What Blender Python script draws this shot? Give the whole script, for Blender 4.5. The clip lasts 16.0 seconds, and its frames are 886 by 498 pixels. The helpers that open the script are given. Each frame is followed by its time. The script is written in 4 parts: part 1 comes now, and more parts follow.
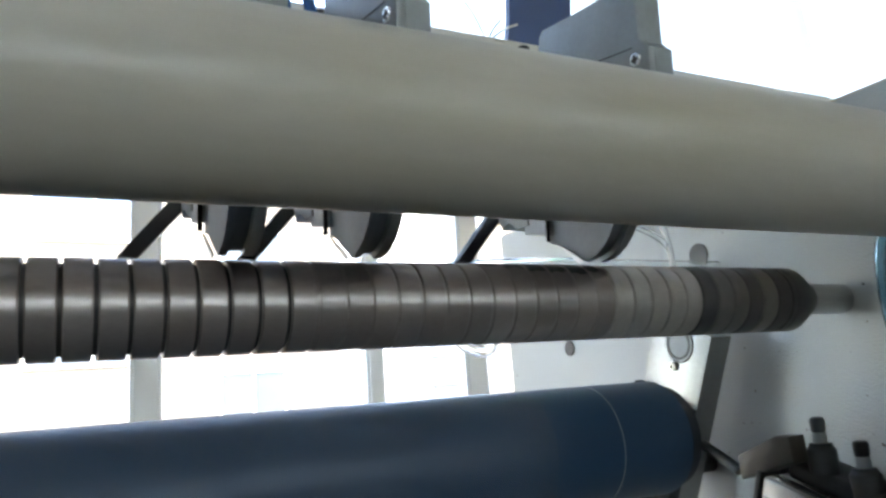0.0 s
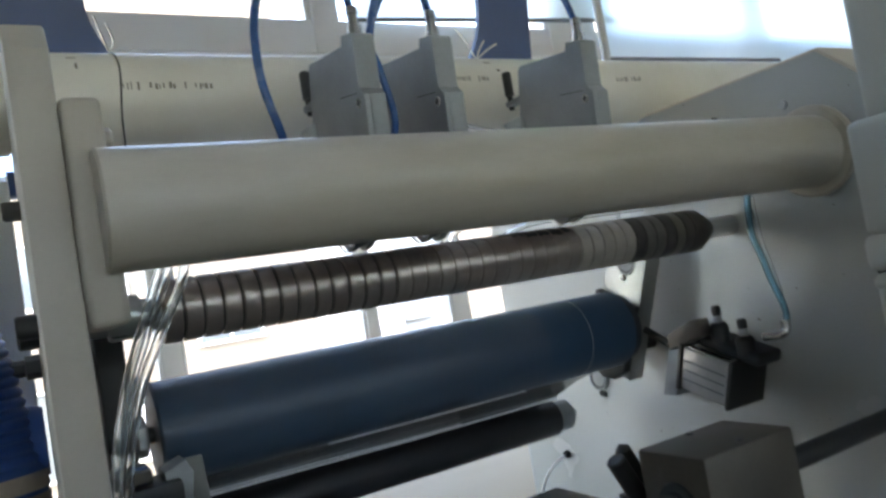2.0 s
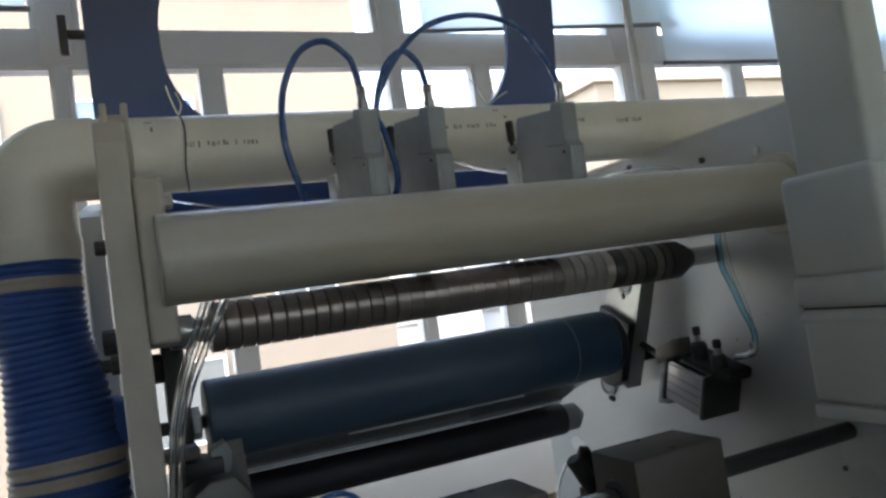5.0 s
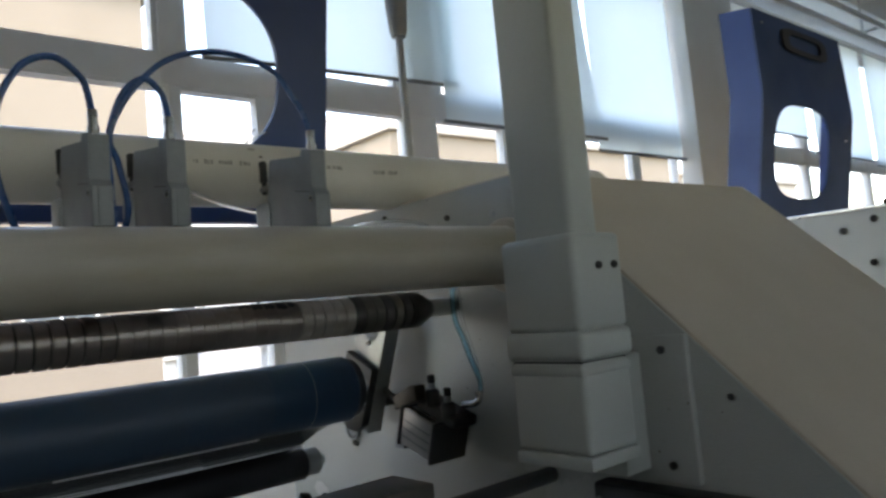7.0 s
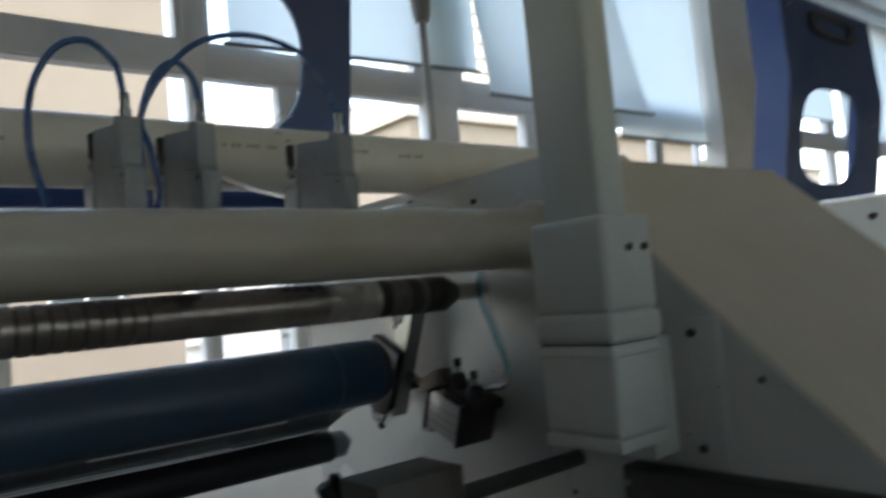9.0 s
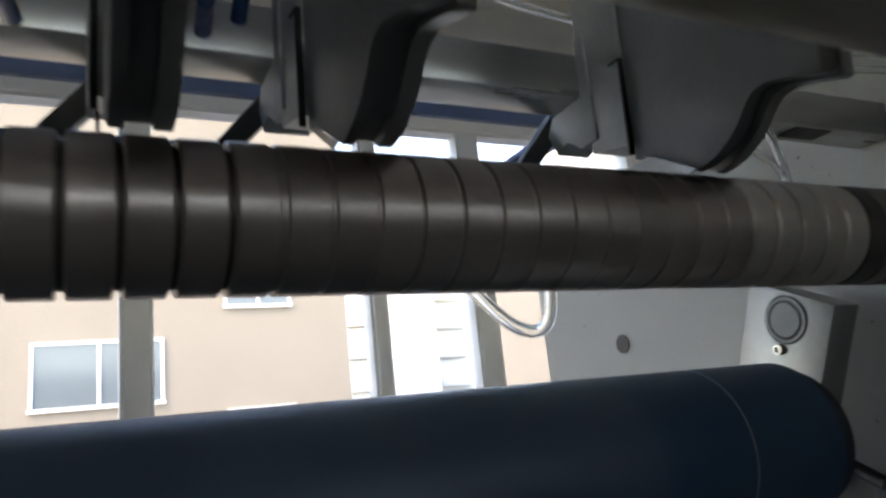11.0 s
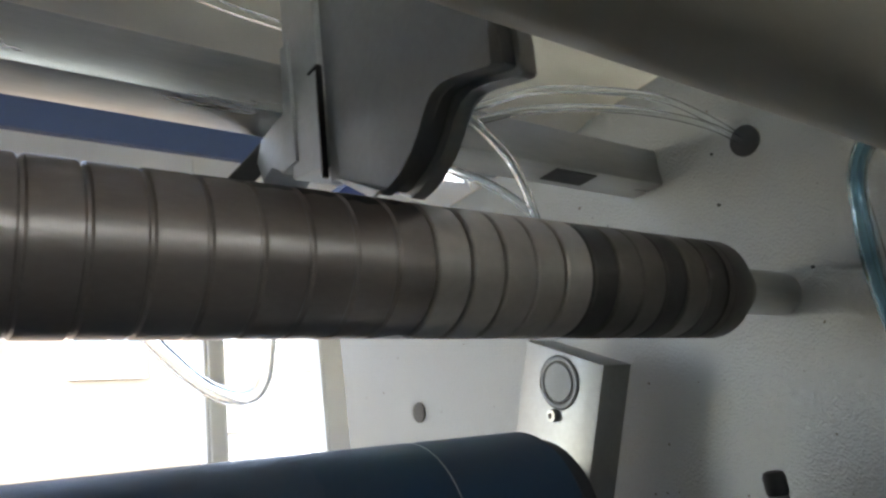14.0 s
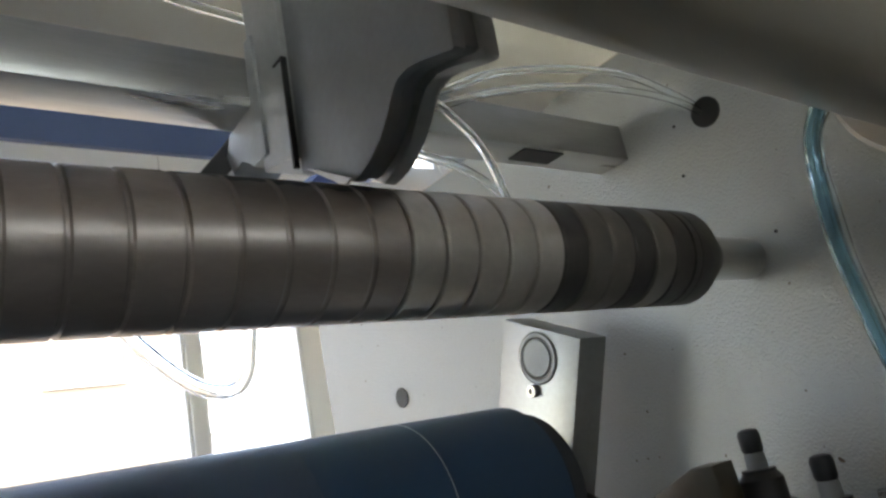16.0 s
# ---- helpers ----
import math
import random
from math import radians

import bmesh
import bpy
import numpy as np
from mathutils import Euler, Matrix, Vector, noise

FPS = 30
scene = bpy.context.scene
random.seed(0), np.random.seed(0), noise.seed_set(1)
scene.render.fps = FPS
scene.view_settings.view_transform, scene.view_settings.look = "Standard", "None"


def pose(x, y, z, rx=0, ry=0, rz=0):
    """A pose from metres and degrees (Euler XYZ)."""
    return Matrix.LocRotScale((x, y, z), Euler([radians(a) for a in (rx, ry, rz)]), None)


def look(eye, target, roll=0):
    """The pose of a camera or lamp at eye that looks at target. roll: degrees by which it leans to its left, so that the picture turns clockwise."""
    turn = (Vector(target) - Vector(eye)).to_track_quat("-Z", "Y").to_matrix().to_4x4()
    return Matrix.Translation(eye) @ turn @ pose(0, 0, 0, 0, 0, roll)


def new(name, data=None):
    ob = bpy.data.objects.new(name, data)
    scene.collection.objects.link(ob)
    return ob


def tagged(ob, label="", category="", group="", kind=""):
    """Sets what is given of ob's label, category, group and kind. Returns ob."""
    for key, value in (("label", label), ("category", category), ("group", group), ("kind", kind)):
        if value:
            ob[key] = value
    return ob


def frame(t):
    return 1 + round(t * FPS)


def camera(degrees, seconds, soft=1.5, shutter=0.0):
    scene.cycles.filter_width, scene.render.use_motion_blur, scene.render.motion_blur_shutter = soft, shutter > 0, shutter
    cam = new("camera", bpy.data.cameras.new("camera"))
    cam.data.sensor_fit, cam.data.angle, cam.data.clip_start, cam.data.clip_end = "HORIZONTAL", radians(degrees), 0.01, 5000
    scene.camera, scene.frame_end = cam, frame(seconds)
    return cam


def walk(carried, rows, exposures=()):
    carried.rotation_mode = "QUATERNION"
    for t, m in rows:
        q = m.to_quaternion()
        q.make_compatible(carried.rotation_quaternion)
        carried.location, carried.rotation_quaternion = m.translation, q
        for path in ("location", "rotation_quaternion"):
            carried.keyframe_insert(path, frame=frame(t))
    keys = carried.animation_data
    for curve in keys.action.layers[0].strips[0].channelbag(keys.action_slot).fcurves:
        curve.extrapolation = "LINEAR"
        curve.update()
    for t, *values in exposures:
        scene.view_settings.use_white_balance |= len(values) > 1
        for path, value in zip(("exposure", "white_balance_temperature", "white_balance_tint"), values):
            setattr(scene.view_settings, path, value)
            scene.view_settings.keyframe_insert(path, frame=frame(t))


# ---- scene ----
cam = camera(62.3, 16.0, soft=2.6, shutter=0.42)
PATH = [
    (0, (0.0198, 0.0192, 1.2827), (0.4755, 0.8896, 1.4692), -4.18),
    (0.5, (0.0047, -0.0300, 1.3019), (0.4788, 0.8356, 1.4627), -5.07),
    (1, (-0.0620, -0.1183, 1.3316), (0.4215, 0.7416, 1.4949), -6.35),
    (1.5, (-0.1167, -0.2076, 1.3233), (0.3574, 0.6673, 1.4222), -8.09),
    (2, (-0.2063, -0.2442, 1.3221), (0.2937, 0.6203, 1.3749), -9.60),
    (2.5, (-0.1877, -0.3424, 1.3134), (0.2733, 0.5447, 1.2913), -11.75),
    (3, (-0.1703, -0.3656, 1.3182), (0.2377, 0.5470, 1.2918), -11.45),
    (3.5, (-0.1693, -0.4056, 1.3435), (0.2199, 0.5155, 1.3518), -9.88),
    (3.7, (-0.1770, -0.4256, 1.3522), (0.2123, 0.4951, 1.3820), -9.17),
    (6, (-0.1875, -0.4608, 1.3484), (0.2413, 0.4399, 1.4177), -6.87),
    (6.5, (-0.1285, -0.4740, 1.3579), (0.4053, 0.3685, 1.4301), -6.20),
    (7, (-0.1379, -0.5014, 1.3504), (0.5108, 0.2560, 1.4247), -5.26),
    (7.5, (-0.1481, -0.5058, 1.3469), (0.5257, 0.2286, 1.4280), -4.33),
    (8, (-0.1579, -0.5204, 1.3403), (0.5211, 0.2086, 1.4266), -3.97),
    (8.5, (-0.1574, -0.5200, 1.3457), (0.5269, 0.2034, 1.4372), -3.69),
    (9, (-0.1470, -0.4918, 1.3448), (0.4811, 0.2840, 1.4045), -5.20),
    (9.2, (-0.1365, -0.4362, 1.3467), (0.4390, 0.3811, 1.3763), -6.80),
    (11.5, (0.1523, 0.2822, 1.2456), (0.5918, 1.1398, 1.5125), -6.28),
    (12, (0.1834, 0.2848, 1.2505), (0.6839, 1.1049, 1.5279), -6.76),
    (12.5, (0.2012, 0.2659, 1.2520), (0.7496, 1.0512, 1.5395), -7.48),
    (13, (0.2100, 0.2608, 1.2508), (0.7730, 1.0343, 1.5503), -7.22),
    (13.5, (0.2187, 0.2569, 1.2448), (0.7944, 1.0191, 1.5409), -7.74),
    (14, (0.2338, 0.2422, 1.2522), (0.8205, 0.9956, 1.5491), -8.12),
    (14.5, (0.2401, 0.2469, 1.2517), (0.8417, 0.9936, 1.5353), -9.75),
    (15, (0.2418, 0.2474, 1.2552), (0.8495, 0.9916, 1.5324), -10.68),
    (15.5, (0.2379, 0.2412, 1.2542), (0.8511, 0.9822, 1.5280), -11.42),
    (16, (0.2292, 0.2378, 1.2482), (0.8456, 0.9761, 1.5220), -11.88),
]
EXPOSURES = [(0.0, 4.72, 7500, 12), (0.8, 4.32, 7500, 12), (1.5, 4.17, 7600, 13), (2.0, 4.32, 7700, 13), (2.5, 4.47, 8400, 17), (3.0, 4.32, 8300, 16), (3.5, 4.07, 7800, 14),
             (6.0, 3.46, 8000, 15), (8.0, 3.16, 8200, 12), (9.2, 3.06, 8000, 11), (11.5, 3.52, 8000, 16), (12.5, 3.87, 8100, 16), (13.5, 4.12, 8300, 16), (16.0, 4.37, 8500, 16)]
walk(cam, [(t, look(eye, target, roll)) for t, eye, target, roll in PATH], EXPOSURES)

# ---- light: a clear day outside the window wall ----
world = bpy.data.worlds.new("sky")
scene.world = world
world.use_nodes = True
sky = world.node_tree.nodes.new("ShaderNodeTexSky")
sky.sky_type, sky.sun_disc = "NISHITA", False
sky.sun_elevation, sky.sun_rotation = radians(48), radians(238)
world.node_tree.links.new(sky.outputs["Color"], world.node_tree.nodes["Background"].inputs["Color"])
world.node_tree.nodes["Background"].inputs["Strength"].default_value = 0.15
sun = new("sun", bpy.data.lights.new("sun", "SUN"))
sun.data.energy, sun.data.angle, sun.data.color = 0.2, radians(0.5), (1.0, 0.95, 0.88)
sun.matrix_world = look((-8, -5, 10), (0, 0, 0))

# ---- materials ----
def nodes_of(name):
    m = bpy.data.materials.new(name)
    m.use_nodes = True
    nt = m.node_tree
    return m, nt, nt.nodes["Principled BSDF"]


def surface(name, base, rough=0.5, metal=0.0, tint=None, amount=0.35, scale=14.0, fine=220.0, bump=0.05, spread=0.1, stretch=(1, 1, 1), coat=0.0, per_object=0.0):
    """Paint, metal or plastic with stains at a coarse scale, grain at a fine one, and slight relief."""
    m, nt, b = nodes_of(name)
    N, L = nt.nodes.new, nt.links.new
    co = N("ShaderNodeTexCoord")
    mp = N("ShaderNodeMapping")
    mp.inputs["Scale"].default_value = stretch
    L(co.outputs["Object"], mp.inputs["Vector"])
    big, small = N("ShaderNodeTexNoise"), N("ShaderNodeTexNoise")
    for n, s, d in ((big, scale, 5.0), (small, fine, 3.0)):
        n.inputs["Scale"].default_value, n.inputs["Detail"].default_value = s, d
        L(mp.outputs["Vector"], n.inputs["Vector"])
    ramp = N("ShaderNodeMapRange")
    ramp.inputs["From Min"].default_value, ramp.inputs["From Max"].default_value = 0.42, 0.75
    L(big.outputs["Fac"], ramp.inputs["Value"])
    fac = N("ShaderNodeMath")
    fac.operation = "MULTIPLY"
    fac.inputs[1].default_value = amount
    L(ramp.outputs["Result"], fac.inputs[0])
    mix = N("ShaderNodeMix")
    mix.data_type = "RGBA"
    tint = tint or tuple(c * 0.6 for c in base)
    mix.inputs["A"].default_value, mix.inputs["B"].default_value = (*base, 1), (*tint, 1)
    L(fac.outputs[0], mix.inputs["Factor"])
    grain = N("ShaderNodeHueSaturation")
    val = N("ShaderNodeMapRange")
    val.inputs["To Min"].default_value, val.inputs["To Max"].default_value = 1 - spread, 1 + spread
    L(small.outputs["Fac"], val.inputs["Value"])
    out = val.outputs["Result"]
    if per_object:
        info, mul = N("ShaderNodeObjectInfo"), N("ShaderNodeMapRange")
        mul.inputs["To Min"].default_value, mul.inputs["To Max"].default_value = 1 - per_object, 1 + per_object
        L(info.outputs["Random"], mul.inputs["Value"])
        both = N("ShaderNodeMath")
        both.operation = "MULTIPLY"
        L(out, both.inputs[0]), L(mul.outputs["Result"], both.inputs[1])
        out = both.outputs[0]
    L(out, grain.inputs["Value"])
    L(mix.outputs["Result"], grain.inputs["Color"])
    L(grain.outputs["Color"], b.inputs["Base Color"])
    rr = N("ShaderNodeMapRange")
    rr.inputs["To Min"].default_value, rr.inputs["To Max"].default_value = max(rough - 0.08, 0.02), min(rough + 0.12, 1)
    L(big.outputs["Fac"], rr.inputs["Value"])
    L(rr.outputs["Result"], b.inputs["Roughness"])
    b.inputs["Metallic"].default_value = metal
    b.inputs["Coat Weight"].default_value = coat
    if bump:
        bp = N("ShaderNodeBump")
        bp.inputs["Strength"].default_value, bp.inputs["Distance"].default_value = bump, 0.002
        L(small.outputs["Fac"], bp.inputs["Height"])
        L(bp.outputs["Normal"], b.inputs["Normal"])
    return m


def textured_paint(name, base, rough):
    """Semi-gloss machine enamel with an orange-peel relief."""
    m = surface(name, base, rough, tint=tuple(c * 0.85 for c in base), amount=0.15, scale=4, spread=0.02, bump=0)
    nt = m.node_tree
    co, v, bp = nt.nodes.new("ShaderNodeTexCoord"), nt.nodes.new("ShaderNodeTexNoise"), nt.nodes.new("ShaderNodeBump")
    v.inputs["Scale"].default_value, v.inputs["Detail"].default_value = 520.0, 1.0
    bp.inputs["Strength"].default_value, bp.inputs["Distance"].default_value = 0.8, 0.0011
    nt.links.new(co.outputs["Object"], v.inputs["Vector"])
    nt.links.new(v.outputs["Fac"], bp.inputs["Height"])
    nt.links.new(bp.outputs["Normal"], nt.nodes["Principled BSDF"].inputs["Normal"])
    b = nt.nodes["Principled BSDF"]
    dots, cutoff, mix = nt.nodes.new("ShaderNodeTexNoise"), nt.nodes.new("ShaderNodeMapRange"), nt.nodes.new("ShaderNodeMix")
    dots.inputs["Scale"].default_value, dots.inputs["Detail"].default_value = 140.0, 1.0
    cutoff.inputs["From Min"].default_value, cutoff.inputs["From Max"].default_value = 0.77, 0.80
    nt.links.new(co.outputs["Object"], dots.inputs["Vector"])
    nt.links.new(dots.outputs["Fac"], cutoff.inputs["Value"])
    mix.data_type = "RGBA"
    nt.links.new(cutoff.outputs["Result"], mix.inputs["Factor"])
    nt.links.new(b.inputs["Base Color"].links[0].from_socket, mix.inputs["A"])
    mix.inputs["B"].default_value = (0.16, 0.12, 0.09, 1)
    nt.links.new(mix.outputs["Result"], b.inputs["Base Color"])
    return m


def clear(name, colour, rough=0.02, ior=1.45):
    m, nt, b = nodes_of(name)
    b.inputs["Base Color"].default_value = (*colour, 1)
    b.inputs["Transmission Weight"].default_value = 1.0
    b.inputs["Roughness"].default_value, b.inputs["IOR"].default_value = rough, ior
    return m


def glow(name, colour, strength):
    m, nt, b = nodes_of(name)
    b.inputs["Base Color"].default_value = (*colour, 1)
    b.inputs["Emission Color"].default_value = (*colour, 1)
    b.inputs["Emission Strength"].default_value = strength
    return m


PLATE = textured_paint("white_enamel", (0.47, 0.48, 0.45), 0.22)
CREAM = surface("cream_enamel", (0.60, 0.52, 0.41), 0.5, tint=(0.50, 0.43, 0.32), amount=0.4, scale=5, bump=0.02, spread=0.03)
TUBE = surface("cream_tube_paint", (0.54, 0.495, 0.43), 0.3, tint=(0.36, 0.30, 0.17), amount=0.7, scale=9, stretch=(0.22, 1, 1), bump=0.03, spread=0.05)
PVC = surface("white_pvc", (0.76, 0.725, 0.655), 0.33, tint=(0.55, 0.48, 0.36), amount=0.4, scale=7, bump=0.01, spread=0.02)
UPRIGHT = surface("dull_cream_enamel", (0.48, 0.435, 0.37), 0.45, tint=(0.38, 0.34, 0.28), amount=0.5, scale=8, bump=0.03, spread=0.03)
POST = surface("grey_post_paint", (0.54, 0.56, 0.52), 0.42, tint=(0.45, 0.46, 0.43), amount=0.3, scale=6, bump=0.02, spread=0.02)
SHAFT = surface("worn_steel", (0.37, 0.315, 0.285), 0.3, 0.7, tint=(0.26, 0.215, 0.19), amount=0.35, scale=22, fine=500, bump=0.05, stretch=(0.4, 1, 1), per_object=0.07)
SHAFT_DARK = surface("oiled_dark_steel", (0.095, 0.087, 0.08), 0.42, 0.6, amount=0.5, scale=60, bump=0.06)
SHAFT_GREY = surface("dulled_steel", (0.20, 0.18, 0.16), 0.34, 0.65, tint=(0.11, 0.10, 0.09), amount=0.5, scale=45, bump=0.05)
SHAFT_BRIGHT = surface("bright_ground_steel", (0.58, 0.525, 0.475), 0.34, 0.7, tint=(0.42, 0.38, 0.34), amount=0.5, scale=50, bump=0.04)
CORE = surface("dark_groove_steel", (0.09, 0.08, 0.075), 0.5, 0.5, amount=0.4, scale=60)
STEEL = surface("ground_steel", (0.5, 0.5, 0.49), 0.28, 0.9, tint=(0.33, 0.33, 0.32), amount=0.5, scale=20, stretch=(0.3, 3, 3), bump=0.03)
CHROME = surface("chromed_steel", (0.6, 0.6, 0.6), 0.16, 1.0, amount=0.2, scale=20, bump=0.01)
ALU = surface("cast_aluminium", (0.55, 0.55, 0.54), 0.42, 0.7, tint=(0.42, 0.42, 0.4), amount=0.4, scale=30, bump=0.05)
ARM_STEEL = surface("ground_plate_steel", (0.33, 0.33, 0.315), 0.36, 0.85, tint=(0.25, 0.25, 0.235), amount=0.5, scale=25, bump=0.03)
BLUE_RUBBER = surface("blue_rubber", (0.010, 0.043, 0.086), 0.42, tint=(0.016, 0.040, 0.075), amount=0.5, scale=4, stretch=(1.4, 1, 1), fine=300, bump=0.03, spread=0.05)
DARK_RUBBER = surface("black_rubber", (0.02, 0.02, 0.024), 0.5, amount=0.4, scale=9, bump=0.05)
BLACK = surface("black_plastic", (0.02, 0.02, 0.02), 0.45, amount=0.3, scale=40, bump=0.05)
BLACK_PAINT = surface("black_oxide", (0.045, 0.045, 0.043), 0.5, 0.2, tint=(0.08, 0.075, 0.07), amount=0.4, scale=22, bump=0.05)
BROWN_BLACK = surface("worn_black_steel", (0.095, 0.083, 0.066), 0.45, 0.3, tint=(0.15, 0.13, 0.10), amount=0.5, scale=16, bump=0.05)
HOLDER = surface("grey_anodised", (0.27, 0.285, 0.29), 0.5, 0.25, tint=(0.15, 0.16, 0.165), amount=0.4, scale=18, bump=0.03)
ACTUATOR = surface("dull_grey_casting", (0.17, 0.17, 0.152), 0.5, 0.2, tint=(0.11, 0.11, 0.10), amount=0.5, scale=25, bump=0.05)
HOLDER_LIGHT = surface("light_grey_anodised", (0.46, 0.48, 0.48), 0.45, 0.3, amount=0.3, scale=20, bump=0.03)
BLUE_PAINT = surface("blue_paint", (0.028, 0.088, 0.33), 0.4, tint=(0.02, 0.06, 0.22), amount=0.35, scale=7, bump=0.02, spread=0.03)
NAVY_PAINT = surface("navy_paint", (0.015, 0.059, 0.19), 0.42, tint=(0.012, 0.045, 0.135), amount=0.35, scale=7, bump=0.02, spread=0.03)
HOSE_BLUE = surface("blue_hose", (0.025, 0.085, 0.27), 0.48, tint=(0.018, 0.06, 0.2), amount=0.4, scale=20, bump=0.05)
TUBE_BLUE = surface("blue_air_tube", (0.035, 0.11, 0.29), 0.25, amount=0.2, scale=30, bump=0.0)
TAPE = surface("brown_tape", (0.42, 0.36, 0.29), 0.4, tint=(0.33, 0.27, 0.21), amount=0.5, scale=25, bump=0.05)
CLEAR = clear("clear_tube", (0.95, 0.97, 0.97))
CLEAR_BLUE = clear("clear_blue_tube", (0.55, 0.80, 0.90))
GLASS = clear("window_glass", (0.98, 0.99, 0.99), 0.0, 1.05)
FRAME_WHITE = surface("white_window_frame", (0.88, 0.88, 0.87), 0.4, tint=(0.7, 0.7, 0.68), amount=0.3, scale=5, bump=0.02, spread=0.02)
WALL = surface("white_wall_paint", (0.86, 0.84, 0.80), 0.8, tint=(0.6, 0.57, 0.52), amount=0.4, scale=1.5, bump=0.1, spread=0.03)
CEIL = surface("ceiling_paint", (0.88, 0.86, 0.82), 0.8, tint=(0.70, 0.66, 0.60), amount=0.4, scale=1.2, bump=0.1, spread=0.03)
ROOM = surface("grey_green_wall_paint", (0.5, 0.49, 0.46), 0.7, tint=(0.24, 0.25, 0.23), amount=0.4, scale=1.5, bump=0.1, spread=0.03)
FLOOR = surface("grey_epoxy_floor", (0.065, 0.066, 0.060), 0.4, tint=(0.05, 0.052, 0.047), amount=0.5, scale=1.3, bump=0.03, spread=0.04)
FACADE = surface("cream_render", (0.235, 0.20, 0.16), 0.9, tint=(0.195, 0.165, 0.13), amount=0.4, scale=0.6, fine=20, bump=0.1)
FACADE_PALE = surface("pale_render", (0.33, 0.305, 0.27), 0.9, tint=(0.28, 0.255, 0.225), amount=0.4, scale=0.6, fine=20, bump=0.1)
# far render: distance haze is put into this near-white base colour
FACADE_FAR = surface("hazed_render", (0.60, 0.58, 0.54), 0.9, tint=(0.54, 0.52, 0.48), amount=0.4, scale=0.3, fine=20, bump=0.1)
FACADE_GLASS = surface("facade_window_glass", (0.12, 0.14, 0.15), 0.1, amount=0.3, scale=1, bump=0.0)
BLUE_GLASS = surface("blue_facade_glass", (0.15, 0.24, 0.36), 0.15, amount=0.3, scale=1, bump=0.0)
ASPHALT = surface("asphalt", (0.06, 0.06, 0.06), 0.9, amount=0.4, scale=2, fine=60, bump=0.2)
INK = surface("printing_ink", (0.25, 0.21, 0.165), 0.6, amount=0.3, scale=60, bump=0.0)
LAMP_GREEN = glow("green_beacon", (0.02, 0.62, 0.20), 0.55)
SIGN_BLUE = surface("slate_sign", (0.12, 0.17, 0.22), 0.5, amount=0.2, scale=10, bump=0.0)
SIGN_WHITE = surface("white_lettering", (0.75, 0.77, 0.78), 0.5, amount=0.1, scale=10, bump=0.0)


def blind_fabric():
    m, nt, b = nodes_of("pale_blue_blind")
    N, L = nt.nodes.new, nt.links.new
    n, r = N("ShaderNodeTexNoise"), N("ShaderNodeMix")
    co = N("ShaderNodeTexCoord")
    L(co.outputs["Object"], n.inputs["Vector"])
    n.inputs["Scale"].default_value = 2.5
    r.data_type = "RGBA"
    r.inputs["A"].default_value, r.inputs["B"].default_value = (0.85, 0.94, 0.95, 1), (0.78, 0.90, 0.93, 1)
    L(n.outputs["Fac"], r.inputs["Factor"])
    tr, mix = N("ShaderNodeBsdfTranslucent"), N("ShaderNodeMixShader")
    L(r.outputs["Result"], tr.inputs["Color"]), L(r.outputs["Result"], b.inputs["Base Color"])
    b.inputs["Roughness"].default_value = 0.8
    mix.inputs["Fac"].default_value = 0.75
    L(b.outputs["BSDF"], mix.inputs[1]), L(tr.outputs["BSDF"], mix.inputs[2])
    L(mix.outputs["Shader"], nt.nodes["Material Output"].inputs["Surface"])
    return m



def milky_film():
    """Thin see-through film with a faint milky skin."""
    m, nt, b = nodes_of("milky_film")
    N, L = nt.nodes.new, nt.links.new
    t, mix, n, f = N("ShaderNodeBsdfTransparent"), N("ShaderNodeMixShader"), N("ShaderNodeTexNoise"), N("ShaderNodeMapRange")
    co, mp = N("ShaderNodeTexCoord"), N("ShaderNodeMapping")
    mp.inputs["Scale"].default_value = (1.0, 0.15, 0.15)
    L(co.outputs["Object"], mp.inputs["Vector"]), L(mp.outputs["Vector"], n.inputs["Vector"])
    n.inputs["Scale"].default_value, n.inputs["Detail"].default_value = 18.0, 4.0
    f.inputs["To Min"].default_value, f.inputs["To Max"].default_value = 0.04, 0.14
    L(n.outputs["Fac"], f.inputs["Value"]), L(f.outputs["Result"], mix.inputs["Fac"])
    b.inputs["Base Color"].default_value, b.inputs["Roughness"].default_value = (0.42, 0.43, 0.45, 1), 0.3
    L(t.outputs["BSDF"], mix.inputs[1]), L(b.outputs["BSDF"], mix.inputs[2])
    L(mix.outputs["Shader"], nt.nodes["Material Output"].inputs["Surface"])
    return m


WEB_FILM = surface("layered_grey_film", (0.08, 0.085, 0.10), 0.2, tint=(0.11, 0.115, 0.13), amount=0.8, scale=60, stretch=(0.03, 1, 1), fine=90, bump=0.12)
# white for the film's wrinkles: the window's reflection is put into the colour
FILM_GLINT = surface("white_film_glint", (0.82, 0.83, 0.84), 0.25, amount=0.4, tint=(0.5, 0.5, 0.52), scale=30, stretch=(0.2, 1, 1), bump=0.0)
BEIGE = surface("beige_laminate", (0.37, 0.29, 0.195), 0.6, tint=(0.32, 0.265, 0.19), amount=0.5, scale=2.5, bump=0.02, spread=0.03)
MILKY = milky_film()
BLIND = blind_fabric()

# ---- building blocks ----
BASE = {}


def thing(name, at=(0, 0, 0), label="", category="", group="", kind=""):
    ob = new(name)
    ob.empty_display_size = 0.02
    ob.location = at
    BASE[ob] = Vector(at)
    return tagged(ob, label, category, group, kind)


